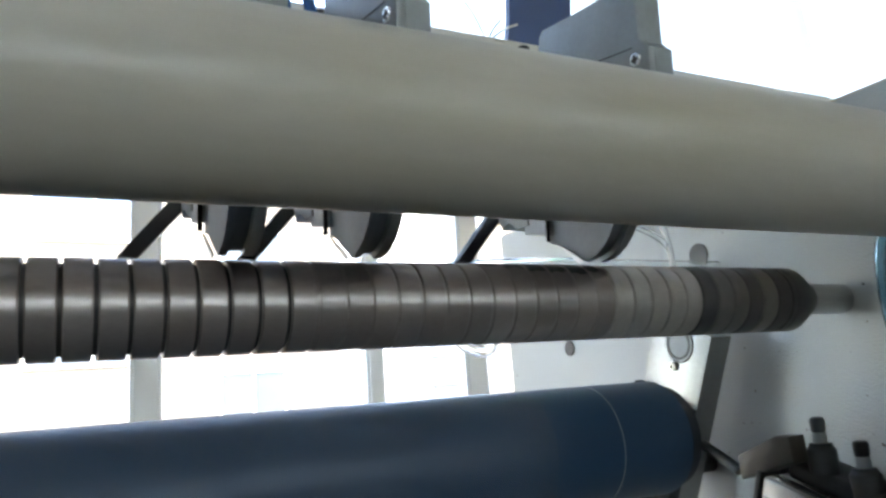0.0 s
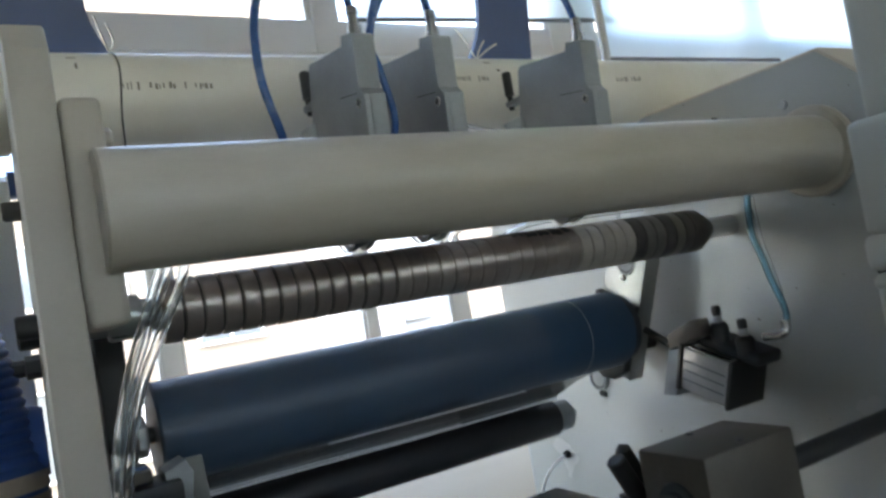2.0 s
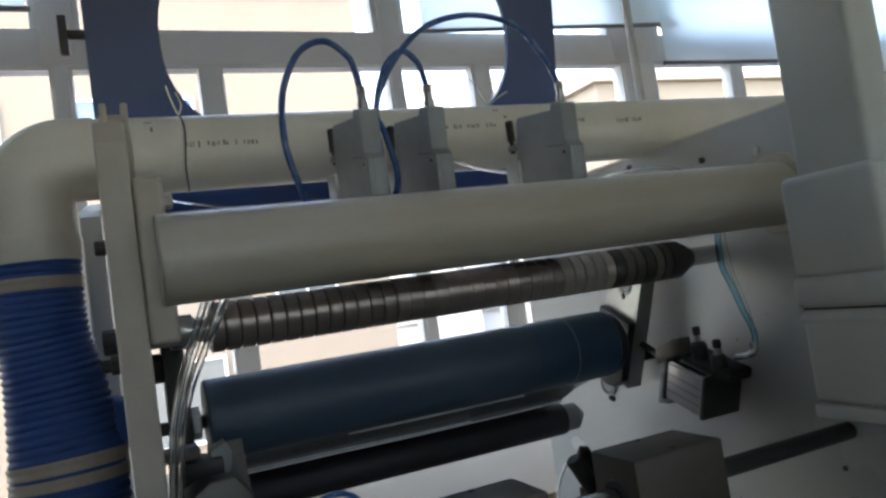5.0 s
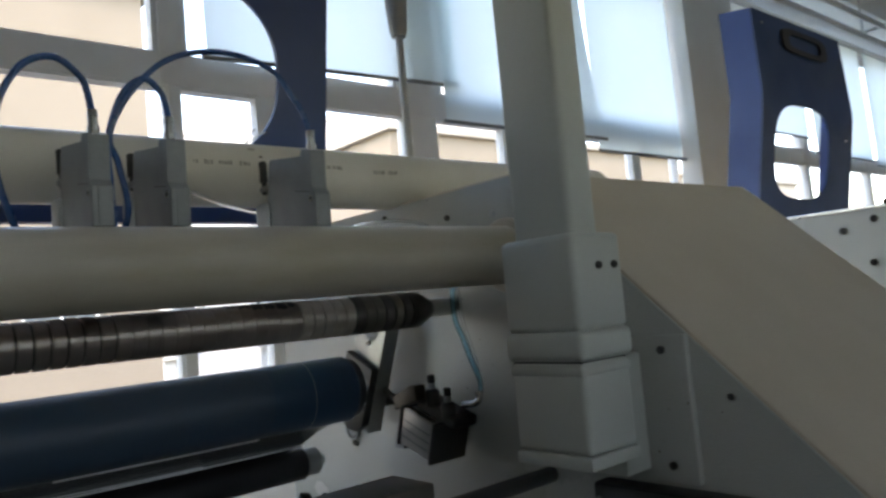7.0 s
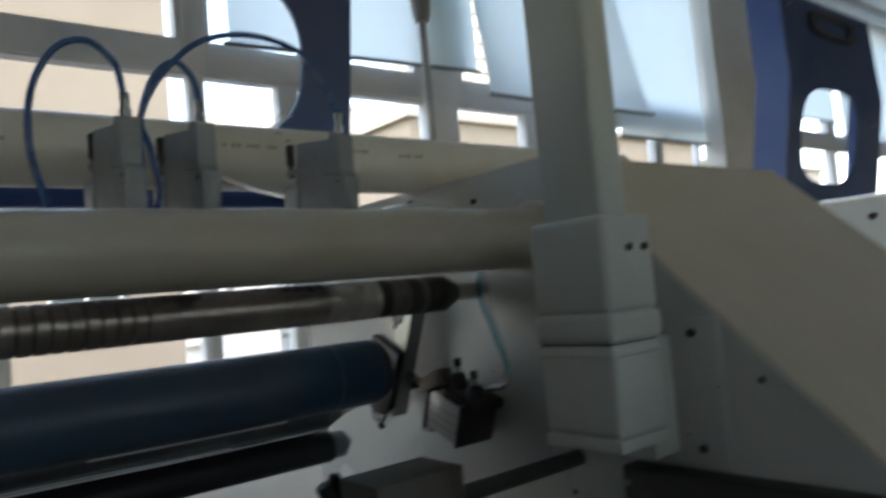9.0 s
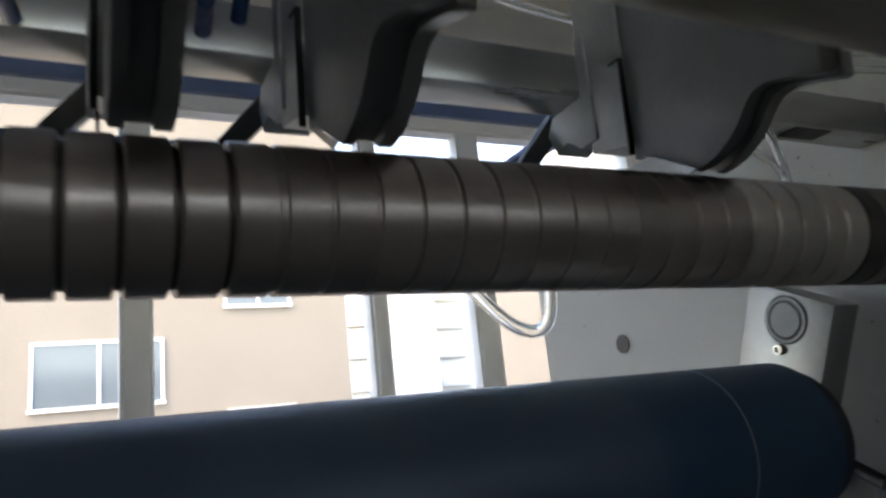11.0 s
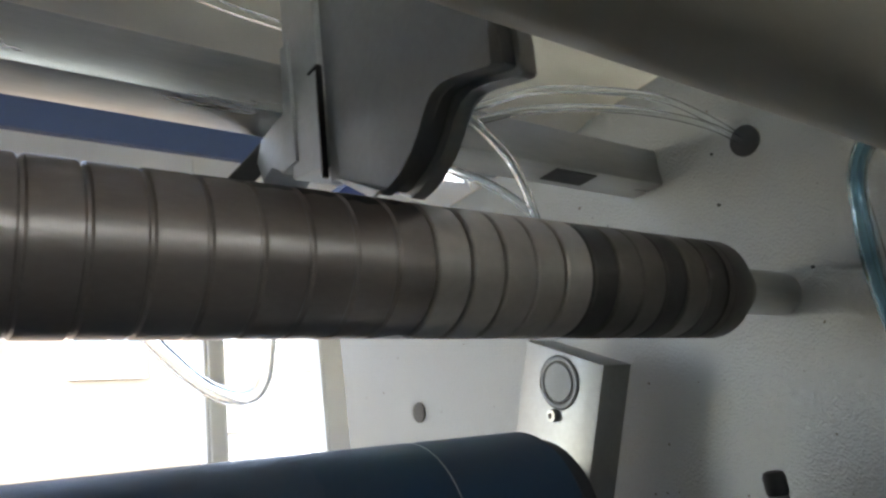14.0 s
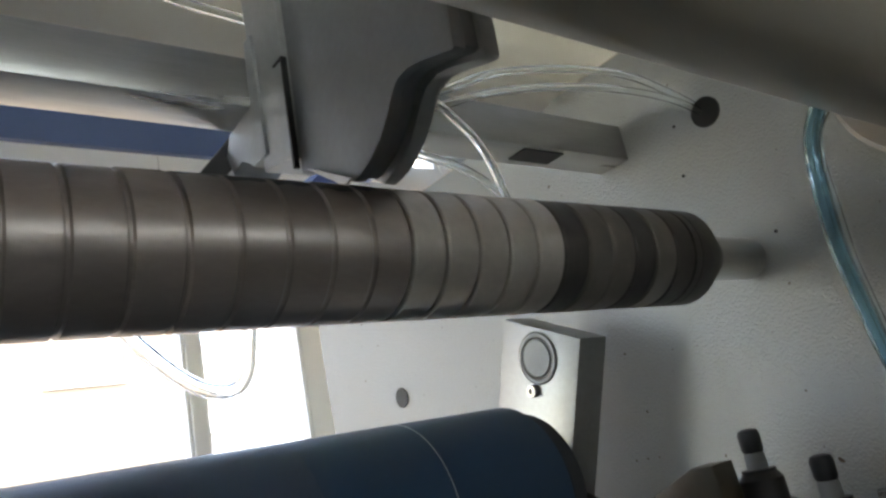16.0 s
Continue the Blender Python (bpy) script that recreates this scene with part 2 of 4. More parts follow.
def part(name, bm, material, parent=None, label="", smooth=True):
    """One mesh object under a thing or part; its corners are given in the room's coordinates."""
    me = bpy.data.meshes.new(name)
    if parent is not None:
        bmesh.ops.translate(bm, verts=bm.verts, vec=-BASE[parent])
    bmesh.ops.recalc_face_normals(bm, faces=bm.faces)
    bm.to_mesh(me)
    bm.free()
    me.materials.append(material)
    if smooth:
        me.shade_smooth()
        me.set_sharp_from_angle(angle=radians(32))
    ob = new(name, me)
    if parent is not None:
        ob.parent = parent
    BASE[ob] = BASE.get(parent, Vector())
    if label:
        ob["label"] = label
    return ob


def box(lo, hi, bevel=0.0, bm=None, segments=2):
    bm = bm or bmesh.new()
    made = bmesh.ops.create_cube(bm, size=1.0)
    for v in made["verts"]:
        v.co = Vector([lo[i] + (v.co[i] + 0.5) * (hi[i] - lo[i]) for i in range(3)])
    if bevel:
        es = list({e for v in made["verts"] for e in v.link_edges})
        bmesh.ops.bevel(bm, geom=es, offset=bevel, segments=segments, affect="EDGES", profile=0.5)
    return bm


AXIS = {"x": Matrix.Rotation(radians(90), 4, "Y"), "y": Matrix.Rotation(radians(-90), 4, "X"), "z": Matrix.Identity(4)}


def lathe(axis, at, profile, n=40, bm=None):
    """Revolves (distance along the axis, radius) pairs round an axis through at."""
    bm = bm or bmesh.new()
    rings = []
    turn = AXIS[axis] if isinstance(axis, str) else axis
    for d, r in profile:
        if r < 1e-6:
            rings.append([bm.verts.new(Vector(at) + turn @ Vector((0, 0, d)))])
        else:
            rings.append([bm.verts.new(Vector(at) + turn @ Vector((r * math.cos(2 * math.pi * k / n), r * math.sin(2 * math.pi * k / n), d))) for k in range(n)])
    for a, b in zip(rings, rings[1:]):
        for k in range(n):
            j = (k + 1) % n
            if len(a) == 1 and len(b) > 1:
                bm.faces.new((a[0], b[k], b[j]))
            elif len(b) == 1 and len(a) > 1:
                bm.faces.new((a[k], a[j], b[0]))
            elif len(a) > 1:
                bm.faces.new((a[k], a[j], b[j], b[k]))
    return bm


def rod(axis, at, length, r, chamfer=0.001, n=32, bm=None):
    c = min(chamfer, r * 0.4)
    return lathe(axis, at, [(0, 0), (0, r - c), (c, r), (length - c, r), (length, r - c), (length, 0)], n, bm)


def prism(axis, outline, lo, hi, bevel=0.0, bm=None):
    """Pushes a flat outline along x (pairs y, z), y (pairs x, z) or z (pairs x, y)."""
    bm = bm or bmesh.new()
    place = {"x": lambda p, d: (d, p[0], p[1]), "y": lambda p, d: (p[0], d, p[1]), "z": lambda p, d: (p[0], p[1], d)}[axis]
    a = [bm.verts.new(place(p, lo)) for p in outline]
    b = [bm.verts.new(place(p, hi)) for p in outline]
    fs = [bm.faces.new(a), bm.faces.new(b)]
    for k in range(len(a)):
        j = (k + 1) % len(a)
        fs.append(bm.faces.new((a[k], a[j], b[j], b[k])))
    if bevel:
        bmesh.ops.bevel(bm, geom=list({e for f in fs[:2] for e in f.edges}), offset=bevel, segments=2, affect="EDGES", profile=0.5)
    return bm


def spline(points, steps=8):
    """A smooth line through the points."""
    pts = [Vector(p) for p in points]
    ext = [2 * pts[0] - pts[1], *pts, 2 * pts[-1] - pts[-2]]
    out = []
    for i in range(1, len(ext) - 2):
        p0, p1, p2, p3 = ext[i - 1:i + 3]
        for k in range(steps):
            t = k / steps
            out.append(0.5 * (2 * p1 + (p2 - p0) * t + (2 * p0 - 5 * p1 + 4 * p2 - p3) * t * t + (3 * p1 - p0 - 3 * p2 + p3) * t ** 3))
    return out + [pts[-1]]


def sweep(line, radius, n=12, bm=None, hollow=0.0):
    """A round tube along a line; radius is a number or a function of the share of the way."""
    bm = bm or bmesh.new()
    line = [Vector(p) for p in line]
    way = [(line[min(i + 1, len(line) - 1)] - line[max(i - 1, 0)]).normalized() for i in range(len(line))]
    side = way[0].orthogonal().normalized()

    def skin(rad, flip):
        nonlocal side
        s, rings = side, []
        for i, (p, w) in enumerate(zip(line, way)):
            s = (s - w * s.dot(w)).normalized()
            u = w.cross(s)
            r = rad(i / (len(line) - 1)) if callable(rad) else rad
            rings.append([bm.verts.new(p + (s * math.cos(2 * math.pi * k / n) + u * math.sin(2 * math.pi * k / n)) * r) for k in range(n)])
        for a, b in zip(rings, rings[1:]):
            for k in range(n):
                j = (k + 1) % n
                bm.faces.new((a[k], a[j], b[j], b[k]))
        return rings

    outer = skin(radius, False)
    if hollow:
        inner = skin(hollow, True)
        for o, i in ((outer[0], inner[0]), (outer[-1], inner[-1])):
            for k in range(n):
                j = (k + 1) % n
                bm.faces.new((o[k], o[j], i[j], i[k]))
    else:
        bm.faces.new(outer[0]), bm.faces.new(outer[-1])
    return bm


def bolt(at, way, parent, r=0.005, h=0.005, material=None, name="bolt"):
    """A socket-head bolt whose head stands out along way ('-x', '-y', 'x', 'y' or 'z')."""
    sign = -1 if way[0] == "-" else 1
    bm = lathe(way[-1], at, [(0, 0), (0, r), (sign * h * 0.85, r), (sign * h, r * 0.85), (sign * h, r * 0.5), (sign * h * 0.5, r * 0.5), (sign * h * 0.5, 0)], 18)
    return part(name, bm, material or BLACK_PAINT, parent)

# ---- the room ----
NORTH, SOUTH, WEST, EAST, TOP = 2.89, -4.2, -3.7, 13.5, 4.25
SILL, RAIL_LOW, RAIL_HIGH, HEAD = 0.12, 2.50, 2.66, 4.0

part("floor", box((WEST, SOUTH, -0.1), (EAST, NORTH + 0.2, 0.0)), FLOOR)
tagged(bpy.data.objects["floor"], "grey painted workshop floor", "floor", kind="structure")
part("ceiling", box((WEST, SOUTH, TOP), (EAST, NORTH + 0.2, TOP + 0.15)), CEIL)
tagged(bpy.data.objects["ceiling"], "white painted ceiling with a deep edge beam", "ceiling", kind="structure")
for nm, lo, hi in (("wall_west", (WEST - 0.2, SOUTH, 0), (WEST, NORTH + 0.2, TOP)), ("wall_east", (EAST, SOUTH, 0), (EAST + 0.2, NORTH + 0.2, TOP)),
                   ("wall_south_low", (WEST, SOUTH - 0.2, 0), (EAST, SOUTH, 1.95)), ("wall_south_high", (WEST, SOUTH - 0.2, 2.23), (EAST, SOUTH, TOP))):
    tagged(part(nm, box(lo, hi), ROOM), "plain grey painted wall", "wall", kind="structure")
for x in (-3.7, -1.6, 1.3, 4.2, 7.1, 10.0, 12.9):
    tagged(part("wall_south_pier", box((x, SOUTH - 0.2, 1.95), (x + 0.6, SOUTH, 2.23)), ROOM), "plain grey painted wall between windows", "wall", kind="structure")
tagged(part("wall_north_sill", box((WEST, NORTH - 0.02, 0), (EAST, NORTH + 0.2, SILL)), WALL), "white plastered wall below the windows", "wall", kind="structure")
tagged(part("wall_north_head", box((WEST, NORTH - 0.02, HEAD), (EAST, NORTH + 0.2, TOP)), WALL), "white plastered wall above the windows", "wall", kind="structure")
tagged(part("ceiling_beam", box((WEST, NORTH - 0.75, 3.95), (EAST, NORTH - 0.45, TOP), 0.01), CEIL), "white concrete beam along the window wall", "beam", kind="structure")
for x0, x1 in ((5.5, 6.35), (-3.6, -2.9)):
    tagged(part("pillar", box((x0, NORTH - 0.22, 0), (x1, NORTH - 0.03, TOP), 0.008), WALL), "white plastered pillar between the windows", "pillar", kind="structure")

# windows: white frames, each bay with low and high panes
BAYS = [(-2.85, -0.39, -1.62, -1.54), (-0.26, 1.11, 0.24, 0.32), (1.22, 2.52, 1.605, 1.69), (2.84, 4.10, 3.40, 3.48), (4.25, 5.48, 4.85, 4.93),
        (6.40, 8.00, 7.2, 7.28), (8.15, 9.75, 8.9, 8.98), (9.90, 11.50, 10.7, 10.78), (11.65, 13.25, 12.4, 12.48)]
for i, (x0, x1, m0, m1) in enumerate(BAYS):
    w = thing("window_%d" % (i + 1), (x0, NORTH, SILL), "tall white framed window with a high and a low light", "window", kind="structure")
    y0, y1 = NORTH - 0.005, NORTH + 0.07
    fr = 0.03
    edge = BAYS[i - 1][1] if i and x0 - BAYS[i - 1][1] < 0.5 else x0 - 0.06
    part("window_post", box((edge, y0 - 0.012, RAIL_LOW), (x0, y1 + 0.03, HEAD), 0.004), FRAME_WHITE, w)
    slim = min(0.05, (x0 - edge) * 0.27)
    part("low_post", box((edge + slim, y0 - 0.010, SILL), (x0 - slim, y1 + 0.03, RAIL_LOW), 0.004), FRAME_WHITE, w)
    part("transom", box((x0, y0 - 0.008, RAIL_LOW), (x1, y1 + 0.02, RAIL_HIGH), 0.004), FRAME_WHITE, w)
    part("window_sill", box((x0, y0 - 0.05, SILL), (x1, y1, SILL + 0.04), 0.004), FRAME_WHITE, w)
    part("mullion", box((m0, y0 - 0.004, SILL + 0.04), (m1, y1, RAIL_LOW), 0.004), FRAME_WHITE, w)
    nxt = BAYS[i + 1][0] - x1 if i + 1 < len(BAYS) else 0.2
    for a, b in ((x0 - slim, m0), (m1, x1 + (min(0.05, nxt * 0.27) if nxt < 0.5 else 0.0))):
        fr = 0.014
        bm = box((a, y0, SILL + 0.04), (a + fr, y1, RAIL_LOW), 0.003)
        box((b - fr, y0, SILL + 0.04), (b, y1, RAIL_LOW), 0.003, bm)
        box((a + fr, y0, RAIL_LOW - fr), (b - fr, y1, RAIL_LOW), 0.0, bm)
        box((a + fr, y0, SILL + 0.04), (b - fr, y1, SILL + 0.04 + fr), 0.0, bm)
        part("casement_frame", bm, FRAME_WHITE, w)
        p = part("pane", box((a + fr, NORTH + 0.03, SILL + 0.04 + fr), (b - fr, NORTH + 0.034, RAIL_LOW - fr)), GLASS, w)
        p.visible_shadow = False
    fr = 0.03
    bm = box((x0, y0, RAIL_HIGH), (x0 + fr, y1, HEAD), 0.004)
    box((x1 - fr, y0, RAIL_HIGH), (x1, y1, HEAD), 0.004, bm)
    part("light_frame", bm, FRAME_WHITE, w)
    p = part("pane", box((x0 + fr, NORTH + 0.03, RAIL_HIGH), (x1 - fr, NORTH + 0.034, HEAD)), GLASS, w)
    p.visible_shadow = False

# roller blinds
BLINDS = [(1.31, 2.93, 2.64, 0.06, 0.035, 0), (2.80, 4.22, 2.455, 0.01, 0, 0.14), (4.325, 5.46, 2.38, 0, 0.02, 0), (6.42, 7.95, 2.75, 0, 0, 0), (8.1, 9.7, 2.6, 0, 0, 0), (9.85, 11.45, 2.55, 0, 0, 0), (-2.8, -0.42, 2.70, 0, 0, 0)]
HUNG = []
for x0, x1, z, skew, back, flare in BLINDS:
    b = thing("roller_blind", (x0, NORTH - 0.1, HEAD), "pale blue translucent roller blind pulled halfway down", "blind", "blinds along the windows")
    HUNG.append(b)
    bm = bmesh.new()
    nx, nz = 18, 14
    grid = []
    for j in range(nz + 1):
        low = 1 - j / nz
        row = []
        for i in range(nx + 1):
            u = i / nx
            crease = 0.008 * noise.noise((u * 5 + x0 * 3, low * 7, 0.4)) * low
            row.append(bm.verts.new((x0 + (x1 - x0 + flare * low * low) * u, NORTH - 0.09 + back - 0.012 * math.sin(6.2 * u + x0) * low - 0.02 * low + crease, z + skew * u + (HEAD - z - skew * u) * j / nz)))
        grid.append(row)
    for j in range(nz):
        for i in range(nx):
            bm.faces.new((grid[j][i], grid[j][i + 1], grid[j + 1][i + 1], grid[j + 1][i]))
    part("fabric", bm, BLIND, b)
    part("bottom_bar", sweep([(x0 - 0.02, NORTH - 0.115 + back, z), (x1 + flare + 0.02, NORTH - 0.115 + back, z + skew)], 0.012, 16), HOLDER, b, "grey hem bar")
    part("roller", rod("x", (x0, NORTH - 0.085 + back, HEAD + 0.02), x1 - x0, 0.03), FRAME_WHITE, b)

# outside: street, houses over the way
tagged(part("ground", box((-300, NORTH + 0.25, -4.2), (300, 400, -4.0)), ASPHALT), "grey asphalt yard outside", "ground", kind="structure")


def house(x0, x1, y, z1, cols, rows, material, label):
    h = thing("house", ((x0 + x1) / 2, y, -4.0), label, "house", "houses over the way")
    part("wall", box((x0, y, -4.0), (x1, y + 8, z1)), material, h)
    part("roof", box((x0 - 0.3, y - 0.3, z1), (x1 + 0.3, y + 8.3, z1 + 0.35), 0.03), FACADE_PALE, h)
    for c in range(cols):
        for r in range(rows):
            cx = x0 + (x1 - x0) * (c + 0.5) / cols
            cz = -2.6 + r * 3.0
            if cz + 1.5 > z1:
                continue
            win = part("window", box((cx - 0.75, y - 0.03, cz), (cx + 0.75, y + 0.02, cz + 1.3)), FACADE_GLASS, h)
            bm = box((cx - 0.8, y - 0.08, cz - 0.08), (cx + 0.8, y - 0.032, cz))
            for a in (-0.78, -0.03, 0.72):
                box((cx + a, y - 0.07, cz), (cx + a + 0.06, y - 0.032, cz + 1.3), 0, bm)
            part("frame", bm, FRAME_WHITE, win)
    return h


house(-16, -9.5, 17, 9.0, 2, 4, FACADE_PALE, "pale rendered house with white framed windows")
cream = house(-9.0, 5.95, 17, 9.5, 0, 0, FACADE, "cream rendered house with white framed windows and blue glazing")


def house_window(h, x0, x1, z0, z1, y, material):
    win = part("window", box((x0, y - 0.03, z0), (x1, y + 0.02, z1)), material, h)
    bm = box((x0 - 0.06, y - 0.08, z0 - 0.07), (x1 + 0.06, y - 0.032, z0))
    for a in (x0 - 0.03, (x0 + x1) / 2 - 0.03, x1 - 0.03):
        box((a, y - 0.07, z0), (a + 0.06, y - 0.032, z1), 0, bm)
    box((x0, y - 0.066, z1 - 0.06), (x1, y - 0.032, z1), 0, bm)
    part("frame", bm, FRAME_WHITE, win)


for x0, x1, z0, z1, g in ((3.1, 4.56, 4.3, 5.2, FACADE_GLASS), (-0.7, 1.75, 4.95, 6.6, BLUE_GLASS), (-0.7, 1.75, 2.3, 3.62, FACADE_GLASS), (3.1, 4.56, 1.0, 2.0, FACADE_GLASS),
                          (-4.4, -2.2, 4.95, 6.6, BLUE_GLASS), (-4.4, -2.2, 1.8, 3.55, FACADE_GLASS), (-8.0, -5.8, 1.8, 3.55, FACADE_GLASS), (-0.7, 1.75, -1.2, 0.6, FACADE_GLASS)):
    house_window(cream, x0, x1, z0, z1, 17, g)


def tower(x0, x1, y, z1, stacks, step, label):
    """A tall block with stacks of projecting balconies; its colour is paled to stand for haze."""
    h = thing("tower_block", ((x0 + x1) / 2, y, -4.0), label, "apartment block", "far apartment blocks")
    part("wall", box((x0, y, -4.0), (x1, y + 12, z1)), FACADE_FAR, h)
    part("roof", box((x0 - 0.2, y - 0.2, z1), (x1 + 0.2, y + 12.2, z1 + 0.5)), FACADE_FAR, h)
    for sx, wide in stacks:
        z = -1.2
        while z + step < z1 + 0.2:
            part("balcony", box((sx, y - 0.5, z), (sx + wide, y - 0.001, z + 1.3), 0.05), FACADE_FAR, h)
            z += step
    return h


tower(21.0, 29.4, 60, 14.2, ((20.6, 2.8),), 2.78, "low apartment block with stacked balconies, paled for haze")
tower(29.6, 46, 64, 21.5, ((31.2, 3.0),), 2.78, "apartment block with stacked balconies, paled for haze")
tower(82, 112, 100, 62, ((84, 6), (92, 6), (100, 6)), 2.9, "tall apartment block with stacked balconies, paled for haze")
house(20, 44, 26, 9.5, 8, 4, FACADE, "cream rendered terrace with many windows")
house(46, 80, 34, 10.5, 9, 4, FACADE_PALE, "pale rendered long terrace with many windows")

# ---- the slitting machine's frame ----
PX = 0.737  # inner face of the right side plate
SLOPE = 0.945
frame_r = thing("machine_housing", (1.1, 0.3, 0), "off-white enamelled machine housing with a sloping front", "machine frame")
prof = [(1.155, 0.0), (1.155, 1.551), (0.327, 1.551), (0.327 - (1.551 - 0.75) / SLOPE, 0.75), (-0.52, 0.0)]
part("side_plate", prism("x", prof, PX, PX + 0.004, 0.001), PLATE, frame_r)
prof2 = [(1.155, 0.0), (1.155, 1.556), (0.325, 1.556), (0.325 - (1.556 - 0.75) / SLOPE, 0.75), (-0.525, 0.0)]
part("cover", prism("x", prof2, PX + 0.0045, 1.505, 0.004), CREAM, frame_r, "cream enamelled sloping cover")
for y, z in ((0.978, 1.331), (0.502, 1.463)):
    part("plate_hole", lathe("x", (PX, y, z), [(-0.0015, 0), (-0.0015, 0.012), (0.004, 0.0125)], 28), BLACK, frame_r, "dark round hole")
for y, z in ((0.869, 1.071), (0.499, 1.505), (0.69, 1.532)):
    bolt((PX, y, z), "-x", frame_r, 0.0055, 0.005)
bolt((PX, -0.012, 1.201), "-x", frame_r, 0.004, 0.004)
for y, z in ((0.321, 1.011), (0.321, 0.874)):
    bolt((PX, y, z), "-x", frame_r, 0.004, 0.003)
part("boss_cap", lathe("x", (PX, 0.384, 1.495), [(0, 0), (-0.003, 0.0), (-0.003, 0.006), (0, 0.007)], 24), HOLDER_LIGHT, frame_r)
part("plate_hole", lathe("x", (PX, 0.688, 1.426), [(-0.0015, 0), (-0.0015, 0.015), (0.004, 0.0155)], 28), BLACK, frame_r, "dark round hole")
for y, z in ((0.531, 1.465), (0.536, 1.424), (0.48, 1.356), (0.798, 1.441)):
    bolt((PX, y, z), "-x", frame_r, 0.0013, 0.001)
part("cable_gland", lathe("x", (PX, 1.011, 0.937), [(0, 0), (-0.012, 0.0), (-0.012, 0.005), (-0.005, 0.008), (0, 0.008)], 16), BLACK, frame_r)

deck = thing("machine_cabinet", (0.6, 1.8, 0), "low beige cabinet behind the rollers with a plain top", "cabinet")
part("body", box((-1.3, 1.20, 0.0), (2.5, 2.55, 0.785), 0.004), BEIGE, deck)
part("top", box((-1.32, 1.18, 0.7855), (2.52, 2.57, 0.81), 0.004), BEIGE, deck)

frame_l = thing("machine_upright", (-0.175, 0.5, 0), "off-white enamelled upright plate of the slitting machine", "machine frame")
part("plate", prism("x", [(0.36, 0.0), (0.36, 1.55), (0.385, 1.578), (0.60, 1.578), (0.72, 1.52), (0.72, 0.0)], -0.198, -0.167, 0.003), UPRIGHT, frame_l)
part("boss", box((-0.1665, 0.355, 1.335), (-0.137, 0.60, 1.512), 0.006, None, 3), UPRIGHT, frame_l)
part("nut", rod("x", (-0.137, 0.42, 1.494), 0.012, 0.010, 0.002, 6), UPRIGHT, frame_l, "cream painted hexagon nut")
part("stud", lathe("x", (-0.198, 0.66, 1.312), [(0, 0), (0, 0.013), (-0.014, 0.013), (-0.015, 0.009), (-0.038, 0.009), (-0.039, 0)], 6), BLACK_PAINT, frame_l, "dark hexagon stud")
part("top_tab", box((-0.190, 0.60, 1.555), (-0.170, 0.73, 1.60), 0.003), UPRIGHT, frame_l)
for y, z in ((0.569, 1.465), (0.463, 1.347)):
    bolt((-0.198, y, z), "-x", frame_l, 0.010, 0.016)

# ---- rollers and tubes between the plates ----
ft = thing("front_cross_tube", (0.3, 0.352, 1.4214), "thick cream painted round cross tube with faint scuffs", "tube")
part("tube", rod("x", (-0.150, 0.352, 1.4214), PX + 0.150, 0.0478, 0.002, 64), TUBE, ft)
part("end_flange", rod("x", (PX - 0.012, 0.352, 1.4214), 0.012, 0.062, 0.003, 48), TUBE, ft)

pk = thing("pipe_clip", (-0.173, 0.664, 1.6), "cream painted strap clip round the white pipe", "clip")
part("strap", lathe("x", (-0.192, 0.664, 1.6014), [(0, 0.0556), (0, 0.0592), (0.001, 0.0600), (0.037, 0.0600), (0.038, 0.0592), (0.038, 0.0556), (0, 0.0556)], 48), UPRIGHT, pk)
for x in (-0.190, -0.163):
    part("ear", box((x, 0.618, 1.636), (x + 0.009, 0.650, 1.668), 0.002), UPRIGHT, pk)
part("gap", box((-0.1805, 0.6075, 1.612), (-0.164, 0.6105, 1.618)), BLACK, pk, "dark gap in the strap")

pv = thing("exhaust_pipe", (0.3, 0.664, 1.6014), "white plastic exhaust pipe with printed marking along it", "pipe")
part("pipe", rod("x", (-0.235, 0.664, 1.6014), 1.62, 0.055, 0.002, 64), PVC, pv)
line = [Vector((-0.235 - 0.055 * math.sin(a) - 0.0, 0.664, 1.6014 - 0.055 + 0.055 * math.cos(a))) for a in [i * math.pi / 2 / 10 for i in range(11)]]
part("elbow", sweep([Vector((-0.20, 0.664, 1.6014))] + line + [Vector((-0.29, 0.664, 1.49))], 0.0575, 40), PVC, pv, "white plastic elbow bent downwards")
part("socket", lathe("z", (-0.29, 0.664, 1.462), [(0, 0.0), (0, 0.0585), (0.004, 0.0605), (0.03, 0.0605), (0.036, 0.0575)], 40), PVC, pv)

hs = thing("flexible_hose", (-0.29, 0.664, 1.0), "blue corrugated flexible hose bound with brown tape", "hose")
hline = spline([(-0.29, 0.664, 1.475), (-0.29, 0.664, 1.38), (-0.281, 0.664, 1.28), (-0.276, 0.655, 1.16), (-0.281, 0.65, 1.0), (-0.30, 0.65, 0.6), (-0.33, 0.65, 0.0)], 110)
part("hose", sweep(hline, lambda s: 0.0535 + 0.014 * min(max((s - 0.2) / 0.25, 0), 1) + 0.0034 * abs(math.sin(s * 6 * 10 * math.pi)), 40), HOSE_BLUE, hs)
for z0, z1 in ((1.425, 1.442), (1.168, 1.183), (1.186, 1.204)):
    pts = [p for p in hline if z0 <= p.z <= z1]
    part("tape", sweep(pts, lambda s: (0.0582 if z0 > 1.3 else 0.0722) + 0.0006 * math.sin(9 * s), 40), TAPE, hs, "brown adhesive tape band")
